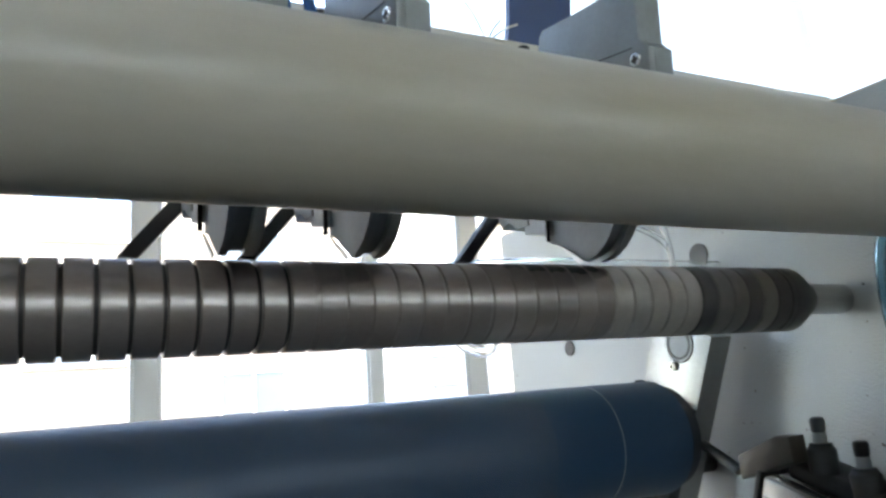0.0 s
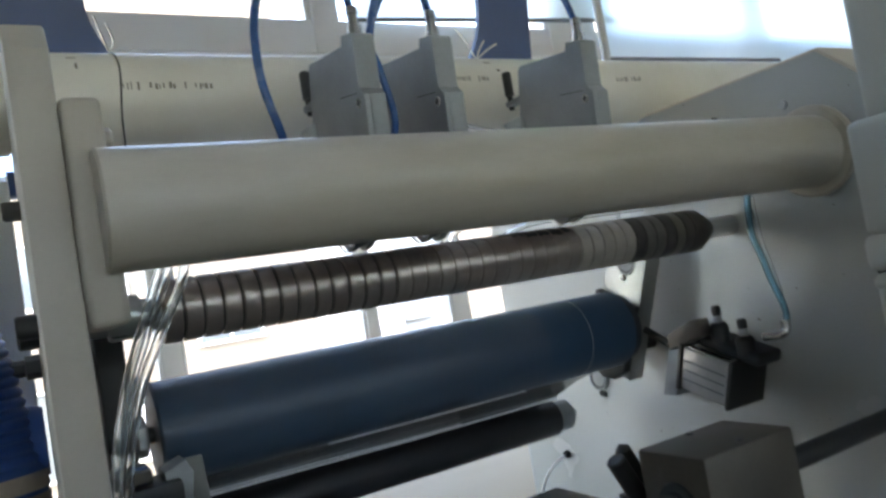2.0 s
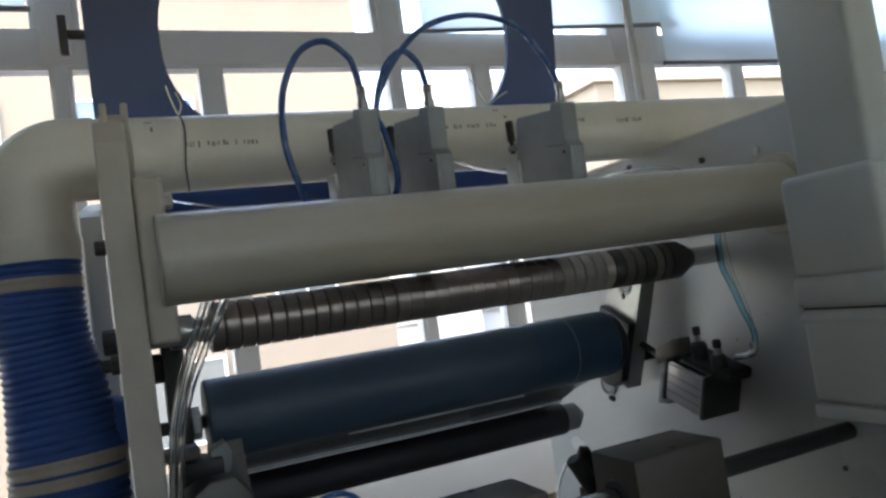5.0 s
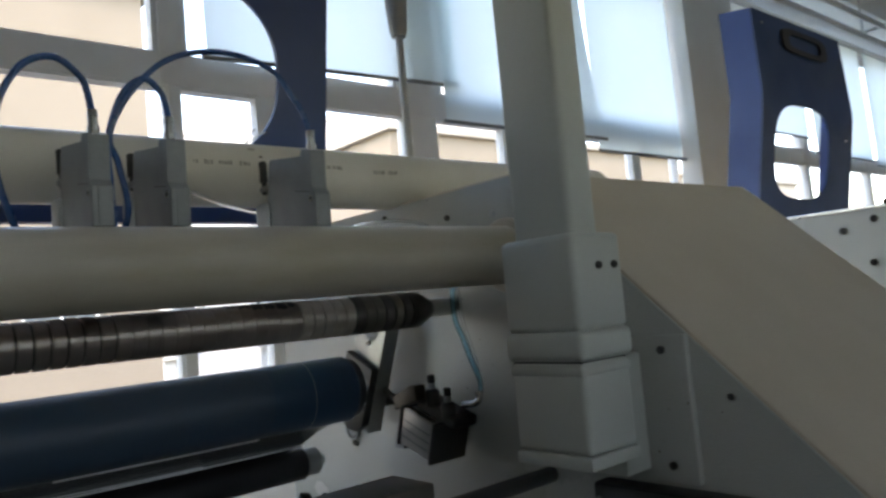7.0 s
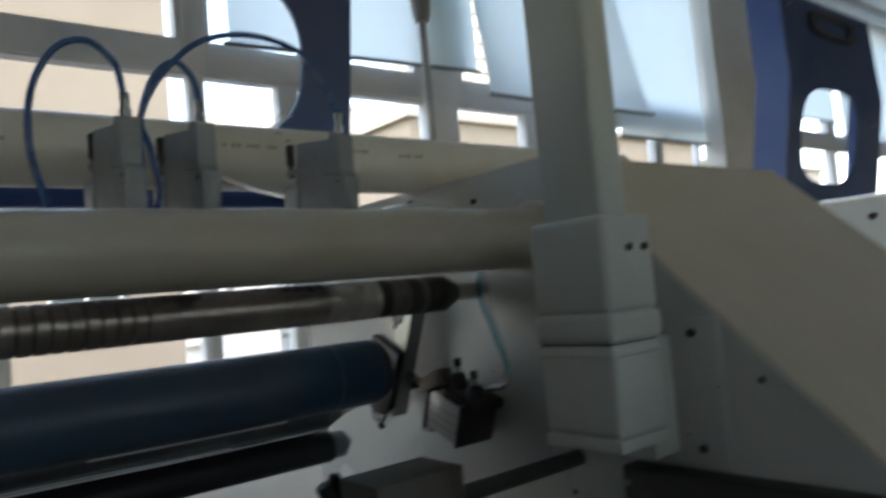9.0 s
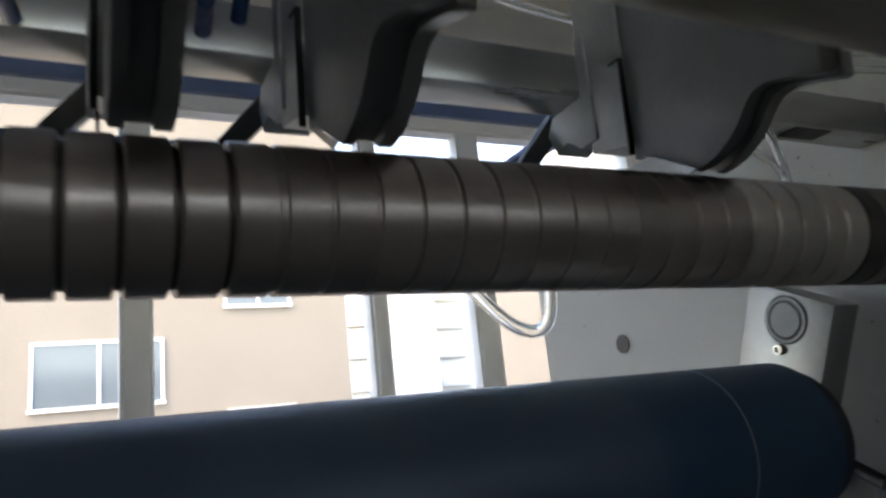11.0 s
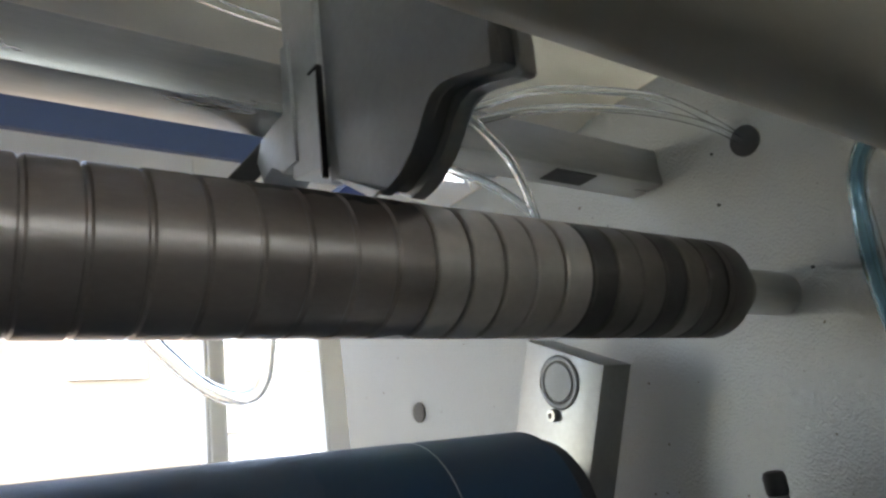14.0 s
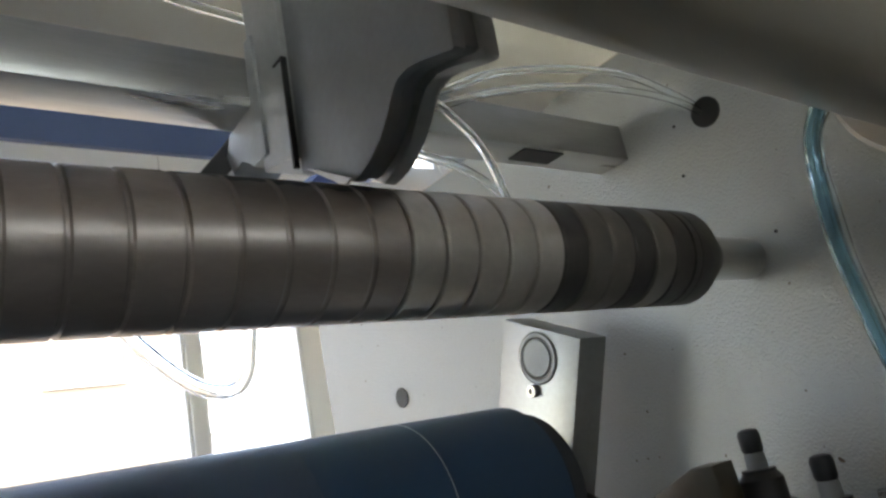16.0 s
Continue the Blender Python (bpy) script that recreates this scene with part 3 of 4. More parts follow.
part("wrap_end", lathe("x", (-0.202, 0.675, 1.232), [(0, 0), (0, 0.036), (-0.01, 0.039), (-0.03, 0.040), (-0.06, 0.038), (-0.06, 0)], 28), HOSE_BLUE, hs, "loose blue end of the hose wrap")

# grooved shaft
RY, RZ, RR = 0.5074, 1.3446, 0.0312
sh = thing("grooved_shaft", (0.28, RY, RZ), "worn steel slitting shaft of many rings with dark grooves", "shaft")
part("core", rod("x", (-0.17, RY, RZ), PX + 0.17, 0.0155, 0.001, 32), STEEL, sh)
part("inner_sleeve", rod("x", (-0.094, RY, RZ), 0.255, RR - 0.0035, 0.001, 48), CORE, sh)
part("inner_sleeve", rod("x", (0.1615, RY, RZ), 0.2435, RR - 0.0011, 0.0005, 48), SHAFT, sh)
part("inner_sleeve", rod("x", (0.4055, RY, RZ), 0.219, RR - 0.0028, 0.0005, 48), CORE, sh)
x = -0.0945
k = 0
while x < 0.622:
    pitch = 0.0187 if k < 20 else 0.0192
    c = x + pitch / 2
    w = pitch - (0.0026 if x < 0.15 else 0.0012 if x < 0.40 else 0.0016)
    mat = SHAFT
    if 0.405 < c < 0.505:
        mat = SHAFT_BRIGHT
    if c > 0.506:
        mat = SHAFT_GREY
    if 0.506 < c < 0.53 or 0.568 < c < 0.588 or 0.607 < c < 0.626:
        mat = SHAFT_DARK
    part("ring", rod("x", (x, RY, RZ), w, RR + random.uniform(-0.0002, 0.0001), 0.0009, 48), mat, sh)
    x += pitch
    k += 1


def shaft_stain(x0, x1, a0, a1):
    """A dried dark smear on the upper round of the shaft; angles count from the front over the top."""
    bm = bmesh.new()
    rows = []
    for i in range(9):
        t = i / 8
        lo = a0 + 7 * noise.noise((x0 * 90 + t * 2.2, 0.3, 0.0))
        rows.append([bm.verts.new((x0 + (x1 - x0) * t, RY - (RR + 0.00025) * math.cos(radians(lo + (a1 - lo) * j / 8)), RZ + (RR + 0.00025) * math.sin(radians(lo + (a1 - lo) * j / 8)))) for j in range(9)])
    for a, b in zip(rows, rows[1:]):
        for j in range(8):
            bm.faces.new((a[j], b[j], b[j + 1], a[j + 1]))
    part("smear", bm, SHAFT_DARK, sh, "dark oily smear")


for x0, x1, a0, a1 in ((0.2995, 0.3165, 62, 130), (0.3185, 0.3355, 54, 130), (0.3375, 0.3545, 48, 130), (0.357, 0.3735, 44, 130), (0.376, 0.3925, 40, 130), (0.395, 0.4065, 46, 130)):
    shaft_stain(x0, x1, a0, a1)
part("end_cone", lathe("x", (x, RY, RZ), [(0, 0), (0, RR), (0.006, RR), (0.0065, RR - 0.001), (0.007, RR), (0.024, RR), (0.051, 0.0175), (0.053, 0.0165), (0.053, 0)], 48), SHAFT_DARK, sh, "dark tapered steel end")

# blue rubber roller
br = thing("blue_roller", (0.28, 0.6128, 1.2189), "blue rubber covered roller with a satin sheen", "roller")
part("cover", rod("x", (-0.103, 0.6128, 1.2189), 0.661, 0.056, 0.003, 72), BLUE_RUBBER, br)
part("journal", rod("x", (-0.168, 0.6128, 1.2189), 0.742, 0.009, 0.001, 24), BLACK_PAINT, br)
part("hub", rod("x", (0.5582, 0.6128, 1.2189), 0.018, 0.050, 0.004, 48), DARK_RUBBER, br, "dark end hub")
for xs in (0.4715,):
    part("seam", rod("x", (xs, 0.6128, 1.2189), 0.0006, 0.0562, 0.0001, 72), HOLDER_LIGHT, br, "thin pale scratch line round the roller")
wrap = thing("film_wrap", (0.15, 0.6128, 1.2189), "thin milky film lying on the blue roller", "film")
for x0, x1, name in ((-0.102, 0.128, "lap"), (0.1285, 0.398, "lap")):
    bm = bmesh.new()
    rows = [[bm.verts.new((x, 0.6128 - 0.0564 * math.cos(radians(a)), 1.2189 + 0.0564 * math.sin(radians(a)))) for a in range(-95, 136, 5)] for x in (x0, x1)]
    for j in range(len(rows[0]) - 1):
        bm.faces.new((rows[0][j], rows[1][j], rows[1][j + 1], rows[0][j + 1]))
    part(name, bm, MILKY, wrap)

dr = thing("black_roller", (0.28, 0.85, 1.057), "black rubber covered guide roller", "roller")
part("cover", rod("x", (-0.06, 0.85, 1.057), 0.655, 0.0315, 0.002, 56), DARK_RUBBER, dr)
part("collar", rod("x", (0.597, 0.85, 1.057), 0.03, 0.027, 0.002, 40), HOLDER, dr)
part("bright_collar_edge", rod("x", (0.6275, 0.85, 1.057), 0.004, 0.022, 0.001, 40), STEEL, dr)
part("journal", rod("x", (-0.168, 0.85, 1.057), 0.81, 0.012, 0.001, 28), STEEL, dr)

# swinging bearing arm on the right plate, leaning back
ba = thing("bearing_arm", (0.70, 0.68, 1.1), "machined steel bearing arm with a round cap, leaning back", "bearing arm")
AD, AW = Vector((0, 0.412, -0.911)), Vector((0, 0.905, 0.425))
c0 = Vector((0, 0.622, 1.318))
corner = [c0, c0 + AW * 0.088, c0 + AW * 0.088 + AD * 0.225, c0 + AD * 0.225]
part("arm", prism("x", [(p.y, p.z) for p in corner], 0.668, 0.7005, 0.0015), ARM_STEEL, ba)
# lower lobe coloured black for the shade behind the blue roller's end
low = [c0 + AD * 0.088 - AW * 0.001, c0 + AD * 0.088 + AW * 0.089, c0 + AD * 0.20 + AW * 0.089, c0 + AD * 0.228 + AW * 0.070, c0 + AD * 0.236 + AW * 0.044, c0 + AD * 0.228 + AW * 0.018, c0 + AD * 0.205 - AW * 0.001]
part("shaded_lobe", prism("x", [(p.y, p.z) for p in low], 0.650, 0.6678, 0.003), BLACK, ba, "lower bearing lobe, black to stand for the shade on the arm")
part("pivot", rod("x", (0.7045, 0.715, 1.17), PX - 0.7045, 0.012, 0.001, 20), BLACK_PAINT, ba)
part("cap_ring", lathe("x", (0.668, 0.672, 1.314), [(0, 0.0), (-0.0008, 0.0), (-0.0008, 0.0175), (-0.0016, 0.018), (-0.0016, 0.0205), (0, 0.021)], 40), HOLDER, ba)
part("groove", lathe("x", (0.668, 0.672, 1.314), [(-0.0004, 0.0209), (-0.0006, 0.0209), (-0.0006, 0.0222), (-0.0004, 0.0222)], 40), BLACK, ba)
part("groove", lathe("x", (0.668, 0.672, 1.314), [(-0.0009, 0.0158), (-0.0010, 0.0158), (-0.0010, 0.0178), (-0.0009, 0.0178)], 40), BLACK, ba)
part("cap", rod("x", (0.666, 0.672, 1.314), 0.002, 0.0155, 0.0006, 36), HOLDER, ba, "grey round cap")
bolt((0.668, 0.684, 1.289), "-x", ba, 0.0052, 0.005, STEEL)
part("link_rod", sweep([(0.69, 0.69, 1.203), (0.69, 0.628, 1.170)], 0.0062, 12), BLACK, ba)
lcap = thing("roller_bearing", (PX, 0.870, 1.101), "bright round bearing housing on the white side plate", "bearing")
part("cap_ring", lathe("x", (PX, 0.870, 1.101), [(0.001, 0.0), (-0.004, 0.0), (-0.004, 0.0205), (-0.006, 0.021), (-0.006, 0.0245), (0.001, 0.0255)], 40), HOLDER, lcap)
part("groove", lathe("x", (PX, 0.870, 1.101), [(-0.0041, 0.0175), (-0.0045, 0.0175), (-0.0045, 0.0202), (-0.0041, 0.0202)], 40), BLACK, lcap)
bolt((PX, 0.862, 1.069), "-x", lcap, 0.0055, 0.005, BLACK_PAINT)

# square mounting bar and knife holders
mb = thing("mounting_bar", (0.28, 0.60, 1.47), "bright ground steel square bar carrying the knife holders", "bar")
part("bar", box((-0.168, 0.580, 1.459), (PX, 0.612, 1.491), 0.0015), STEEL, mb)
part("slot", box((0.617, 0.584, 1.4580), (0.660, 0.603, 1.4595)), BLACK, mb, "dark slot in the underside")


def knife_holder(xc):
    k = thing("knife_holder", (xc, 0.5, 1.38), "grey pneumatic knife holder with a blade on the shaft", "knife holder", "knife holders on the bar")
    x = xc - 0.010
    curve = [(p.y, p.z) for p in spline([(0, 0.494, 1.378), (0, 0.478, 1.3835), (0, 0.465, 1.394), (0, 0.455, 1.405), (0, 0.440, 1.404), (0, 0.418, 1.3965)], 3)]
    side = [(0.545, 1.402), (0.532, 1.400), (0.500, 1.3775), *curve, (0.4155, 1.397), (0.415, 1.410),
            (0.415, 1.474), (0.401, 1.478), (0.398, 1.524), (0.408, 1.533), (0.404, 1.586), (0.406, 1.589), (0.430, 1.595), (0.433, 1.584), (0.526, 1.599), (0.532, 1.594), (0.539, 1.56), (0.545, 1.535)]
    low = [(0.545, 1.432), *[p for p in side if p[1] < 1.43], (0.415, 1.432)]
    upper = [p for p in side if p[1] > 1.43]
    part("body", prism("x", [(0.545, 1.4325), (0.415, 1.4325), *upper], x + 0.0061, x + 0.024, 0.0008), HOLDER, k)
    part("front_cheek", prism("x", side, x, x + 0.006, 0.0008), HOLDER, k)
    mid = [(y + (0.003 if y < 0.53 else 0), z + (0.004 if z < 1.43 else 0)) for y, z in low]
    part("recess", prism("x", mid, x + 0.0062, x + 0.0158), HOLDER, k, "dark recess between the cheeks")
    part("rear_cheek", prism("x", low, x + 0.016, x + 0.024, 0.0012), HOLDER_LIGHT, k, "light grey rear cheek")
    part("slide", prism("x", [(0.5435, 1.410), (0.538, 1.534), (0.579, 1.534), (0.579, 1.418)], x - 0.004, x + 0.026, 0.0015), HOLDER_LIGHT, k)
    part("gib", prism("x", [(0.5425, 1.404), (0.5392, 1.466), (0.5392, 1.4672), (0.550, 1.4672), (0.550, 1.4664), (0.5405, 1.4660), (0.5443, 1.404)], x - 0.0052, x - 0.002), BLACK, k)
    part("clamp", prism("x", [(0.570, 1.425), (0.570, 1.50), (0.5795, 1.50), (0.5795, 1.4585), (0.614, 1.4585), (0.622, 1.447), (0.614, 1.430), (0.60, 1.436), (0.588, 1.425)], x - 0.006, x + 0.022, 0.0015), HOLDER_LIGHT, k)
    part("blade", prism("x", [(0.52, 1.392), (0.496, 1.3772), (0.503, 1.3765), (0.535, 1.400)], x - 0.0035, x - 0.0022), STEEL, k)
    arm = part("arm", prism("y", [(xc - 0.062, 1.401), (xc - 0.048, 1.399), (xc - 0.005, 1.449), (xc - 0.005, 1.470)], 0.6235, 0.636, 0.001), BLACK_PAINT, k, "dark slanting flat arm")
    part("knob", lathe("z", (xc, 0.572, 1.552), [(0, 0), (0, 0.004), (0.02, 0.004), (0.02, 0.0065), (0.052, 0.0065), (0.054, 0.005), (0.054, 0)], 14), BLACK, k)
    part("knob_bracket", box((xc - 0.006, 0.536, 1.556), (xc + 0.006, 0.577, 1.564), 0.001), HOLDER, k)
    part("fitting", lathe("z", (xc, 0.417, 1.590), [(0, 0), (0, 0.0075), (0.010, 0.0075), (0.0105, 0.0058), (0.022, 0.0058), (0.0225, 0.0066), (0.03, 0.006), (0.03, 0)], 16), CHROME, k, "nickel push-in air fitting")
    scr = part("screw", lathe("x", (x, 0.413, 1.519), [(0.0005, 0), (-0.0010, 0.0), (-0.0010, 0.0052), (0.0002, 0.0058)], 18), CHROME, k)
    part("cross_slot", box((x - 0.0014, 0.4118, 1.5155), (x - 0.0011, 0.4142, 1.5225), 0, box((x - 0.0014, 0.4095, 1.5178), (x - 0.0011, 0.4165, 1.5202))), BLACK, scr)
    part("side_joint", prism("x", [(0.455, 1.5360), (0.415, 1.5290), (0.415, 1.5300), (0.455, 1.5370)], x - 0.0004, x + 0.0004), BLACK, k)
    return k


for xc in (0.414, 0.208, 0.116):
    knife_holder(xc)

# pillar tube in front of the plate
po = thing("support_column", (0.62, 0.14, 0), "grey painted rectangular support column with a bolted sleeve", "column")
part("upper_tube", box((0.588, 0.095, 1.30), (0.645, 0.198, 3.2), 0.010, None, 3), POST, po)
part("sleeve", box((0.573, 0.085, 1.30), (0.675, 0.212, 1.425), 0.009, None, 3), POST, po)
part("collar", box((0.570, 0.082, 1.2625), (0.678, 0.216, 1.302), 0.010, None, 3), POST, po)
part("lower_tube", box((0.574, 0.088, 1.146), (0.672, 0.212, 1.262), 0.008, None, 3), POST, po)
part("bottom_lip", box((0.5725, 0.0865, 1.129), (0.6735, 0.2135, 1.1455), 0.003, None, 2), POST, po)
part("step", box((0.5725, 0.0865, 1.243), (0.6735, 0.2135, 1.2575), 0.006, None, 3), POST, po)
part("gap", box((0.578, 0.092, 1.258), (0.668, 0.208, 1.27)), BLACK, po, "dark joint below the collar")
for x in (0.622, 0.654):
    bolt((x, 0.085, 1.382), "-y", po, 0.005, 0.004)
part("mount_plate", box((0.725, 0.038, 1.085), (PX, 0.21, 1.282), 0.003), PLATE, po)
part("spacer", box((0.671, 0.11, 1.10), (0.726, 0.2, 1.26), 0.003), POST, po)
for z in (1.262, 1.108):
    bolt((0.725, 0.074, z), "-x", po, 0.0055, 0.005)

cbx = thing("control_box", (0.72, 0.02, 0.8), "black steel box on the white side plate below the column", "box")
part("body", box((0.701, -0.14, 0.76), (PX, 0.195, 1.078), 0.004), BLACK, cbx)
part("lid", box((0.698, -0.138, 0.764), (0.7008, 0.192, 1.074), 0.001), BLACK_PAINT, cbx)
for y in (0.184, -0.128):
    bolt((0.698, y, 1.055), "-x", cbx, 0.005, 0.004, HOLDER)

# blue cross beam and hooded panels of the machines behind
bl = thing("blue_cross_beam", (0.2, 1.12, 1.6), "dark blue painted cross beam", "beam")
part("beam", box((-0.206, 1.10, 1.584), (PX + 0.02, 1.14, 1.624), 0.002), NAVY_PAINT, bl)


def oval_panel(at, w, h, lean, ow, oh, oc, depth, power, label, handle=True):
    """A tall sheet-metal hood: a front panel with a rounded opening, two cheeks and a top; it leans forward."""
    p = thing("blue_hood", at, label, "machine hood", "blue hoods")
    n, thick, fold = 64, 0.012, h * 0.6
    m = Matrix.Translation(at) @ pose(0, 0, 0, lean, 0, 0)
    bm = bmesh.new()

    def ring(pts, y):
        return [bm.verts.new((a, y, b)) for a, b in pts]

    def sup(t, rx, rz, e):
        c, s = math.cos(t), math.sin(t)
        return math.copysign(abs(c) ** e, c) * rx, math.copysign(abs(s) ** e, s) * rz

    ts = [2 * math.pi * k / n + math.pi / n for k in range(n)]
    inner = [(a - (0.085 if handle else 0.0), b + oc) for a, b in (sup(t, ow / 2, oh / 2, power) for t in ts)]
    outer = []
    for t in ts:
        c, s = math.cos(t), math.sin(t)
        k = min((w / 2) / max(abs(c), 1e-6), (h / 2) / max(abs(s), 1e-6))
        outer.append((c * k, s * k + h / 2))
    for cx, cz in ((-w / 2, 0), (w / 2, 0), (-w / 2, h), (w / 2, h)):
        i = min(range(n), key=lambda j: (outer[j][0] - cx) ** 2 + (outer[j][1] - cz) ** 2)
        outer[i] = (cx, cz)
    fo, fi, bo, bi = ring(outer, 0), ring(inner, 0), ring(outer, thick), ring(inner, thick)
    for k in range(n):
        j = (k + 1) % n
        for q in ((fo[k], fo[j], fi[j], fi[k]), (bo[k], bo[j], bi[j], bi[k]), (fo[k], fo[j], bo[j], bo[k]), (fi[k], fi[j], bi[j], bi[k])):
            bm.faces.new(q)

    def put(name, b, material, lab=""):
        for v in b.verts if handle else ():
            if v.co.z > fold:
                v.co.y += 0.2 * (v.co.z - fold)
                v.co.x *= 1 - 0.04 * (v.co.z - fold) / (h - fold)
        bmesh.ops.transform(b, matrix=m, verts=b.verts)
        return part(name, b, material, p, lab)

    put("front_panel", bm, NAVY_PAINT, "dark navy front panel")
    for sx in (-1, 1):
        x0, x1 = sorted((sx * (w / 2), sx * (w / 2 - 0.012)))
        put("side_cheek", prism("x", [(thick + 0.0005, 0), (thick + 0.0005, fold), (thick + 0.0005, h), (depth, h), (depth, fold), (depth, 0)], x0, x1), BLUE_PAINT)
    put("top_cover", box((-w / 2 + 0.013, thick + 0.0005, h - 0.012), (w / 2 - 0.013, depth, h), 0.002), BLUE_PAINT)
    if handle:
        n2, hb = 28, bmesh.new()
        zc = h * 0.90
        a = [hb.verts.new((0.02 + 0.27 * math.copysign(abs(math.cos(t)) ** 0.5, math.cos(t)), -0.012, zc + 0.065 * math.copysign(abs(math.sin(t)) ** 0.5, math.sin(t)))) for t in [2 * math.pi * i / n2 for i in range(n2)]]
        b = [hb.verts.new((0.02 + (v.co.x - 0.02) * 0.72, -0.012, zc + (v.co.z - zc) * 0.55)) for v in a]
        c = [hb.verts.new((v.co.x, 0.0, v.co.z)) for v in a]
        d = [hb.verts.new((v.co.x, 0.0, v.co.z)) for v in b]
        for i in range(n2):
            j = (i + 1) % n2
            for q in ((a[i], a[j], b[j], b[i]), (a[i], a[j], c[j], c[i]), (b[i], b[j], d[j], d[i])):
                hb.faces.new(q)
        put("handle_rim", hb, BLACK, "black recessed handle rim")
        for x, z in ((-0.44, 0.06), (-0.44, h - 0.06), (0.44, 0.10), (0.44, 0.5)):
            put("rivet", lathe("y", (x, 0, z), [(0.001, 0), (-0.004, 0), (-0.003, 0.007), (0.001, 0.008)], 12), CHROME)
    return p

# hoods of this machine and of the next one in the row
hood = oval_panel((0.293, 0.985, 1.634), 0.985, 1.1, 9, 0.735, 0.44, 0.256, 0.05, 0.8, "blue sheet metal hood with a large oval opening", False)
hinge = box((-0.243, 1.0, 1.877), (-0.228, 1.02, 1.949), 0.002)
box((-0.2285, 1.002, 1.906), (-0.195, 1.018, 1.922), 0.002, hinge)
part("hinge", hinge, BLACK_PAINT, hood, "dark steel hinge")
for x in (-0.15, 0.70):
    hf = thing("hood_bracket", (x, 1.05, 1.62), "small blue bracket holding the hood on its beam", "bracket")
    part("foot", box((x - 0.02, 0.985, 1.6245), (x + 0.02, 1.138, 1.6345), 0.002), BLUE_PAINT, hf)
oval_panel((3.82, 1.17, 1.556), 1.06, 1.08, 9, 0.63, 0.47, 0.40, 0.17, 0.62, "blue sheet metal hood with oval opening and black handle")
nb = thing("neighbour_machine", (3.6, 0.8, 0), "cream enamelled body of the next machine", "machine")
part("body", box((2.96, 0.2, 0.0), (4.6, 1.5, 1.555), 0.006), CREAM, nb)

nx = thing("neighbour_machine_plate", (2.95, 0.0, 0), "white enamelled side plate of the next machine with bolts", "machine frame")
part("plate", prism("x", [(1.3, 0.0), (1.3, 1.56), (-1.6, 1.56), (-2.2, 1.0), (-2.2, 0.0)], 2.90, 2.95, 0.004), PLATE, nx)
part("round_hole", lathe("x", (2.90, 0.410, 1.443), [(-0.001, 0), (-0.001, 0.042), (0.004, 0.043)], 32), BLACK, nx, "dark round hole")
for y, z in ((0.648, 1.489), (0.554, 1.358), (0.535, 1.523), (0.483, 1.579), (-0.4, 1.47)):
    bolt((2.90, y, z), "-x", nx, 0.013, 0.012)
part("rail", box((2.90, -1.6, 1.56), (2.99, 1.0, 1.575), 0.003), STEEL, nx)
part("cable", sweep(spline([(2.93, -0.10, 1.575), (2.93, -0.13, 1.66), (2.93, -0.20, 1.68), (2.93, -0.25, 1.62), (2.93, -0.26, 1.575)]), 0.008, 8), BLACK, nx)

# signal beacon on its pole behind the machine
be = thing("signal_beacon", (1.157, 1.12, 1.5), "grey signal beacon on a pole with its green light on", "signal lamp")
part("pole", rod("z", (1.157, 1.12, 1.40), 0.75, 0.011, 0.001, 16), HOLDER_LIGHT, be)
part("foot", rod("z", (1.157, 1.12, 1.40), 0.02, 0.03, 0.002, 20), HOLDER_LIGHT, be)
part("socket", lathe("z", (1.157, 1.12, 2.13), [(0, 0), (0, 0.02), (0.02, 0.026), (0.11, 0.033), (0.112, 0)], 24), HOLDER, be)
part("lens", lathe("z", (1.157, 1.12, 2.243), [(0, 0), (0, 0.031), (0.07, 0.031), (0.072, 0)], 24), LAMP_GREEN, be, "lit green lens")
part("cap", lathe("z", (1.157, 1.12, 2.316), [(0, 0), (0, 0.033), (0.015, 0.033), (0.02, 0.0)], 24), HOLDER, be)
part("base_plate", box((1.09, 1.05, 1.3), (1.23, 1.155, 1.40), 0.003), CREAM, be)

# cable tray and hanging sign under the ceiling
tr = thing("cable_tray", (8, 2.0, 3.5), "long white cable tray hung below the ceiling", "cable tray")
part("tray", box((2.0, 1.98, 3.50), (13.3, 2.12, 3.56), 0.005), FRAME_WHITE, tr)
part("conduit", rod("x", (2.0, 1.88, 3.62), 11.3, 0.025, 0.002, 16), CEIL, tr)
for x in (3.5, 5.6, 7.7, 9.8, 11.9):
    part("hanger", rod("z", (x, 2.05, 3.56), TOP - 3.56, 0.008, 0.001, 8), STEEL, tr)
    part("bracket", box((x - 0.015, 1.6, 3.60), (x + 0.015, 2.1, 3.63)), FRAME_WHITE, tr)
sg = thing("hanging_sign", (7.1, 1.55, 2.75), "dark slate hanging sign with white lettering", "sign")
part("board", box((6.95, 1.54, 2.46), (7.28, 1.555, 2.80), 0.004), SIGN_BLUE, sg)
part("hanger", rod("z", (7.1, 1.548, 2.80), TOP - 2.80, 0.006, 0.001, 8), STEEL, sg)
cu = bpy.data.curves.new("lettering", "FONT")
cu.body, cu.size, cu.extrude, cu.align_x = "A2", 0.22, 0.001, "CENTER"
tx = new("lettering", cu)
tx.data.materials.append(SIGN_WHITE)
tx.parent = sg
tx.matrix_basis = Matrix.Translation(Vector((7.115, 1.538, 2.55)) - BASE[sg]) @ pose(0, 0, 0, 90, 0, 0)

# printed marking on the exhaust pipe, wire tie and stains
R2 = 0.0553


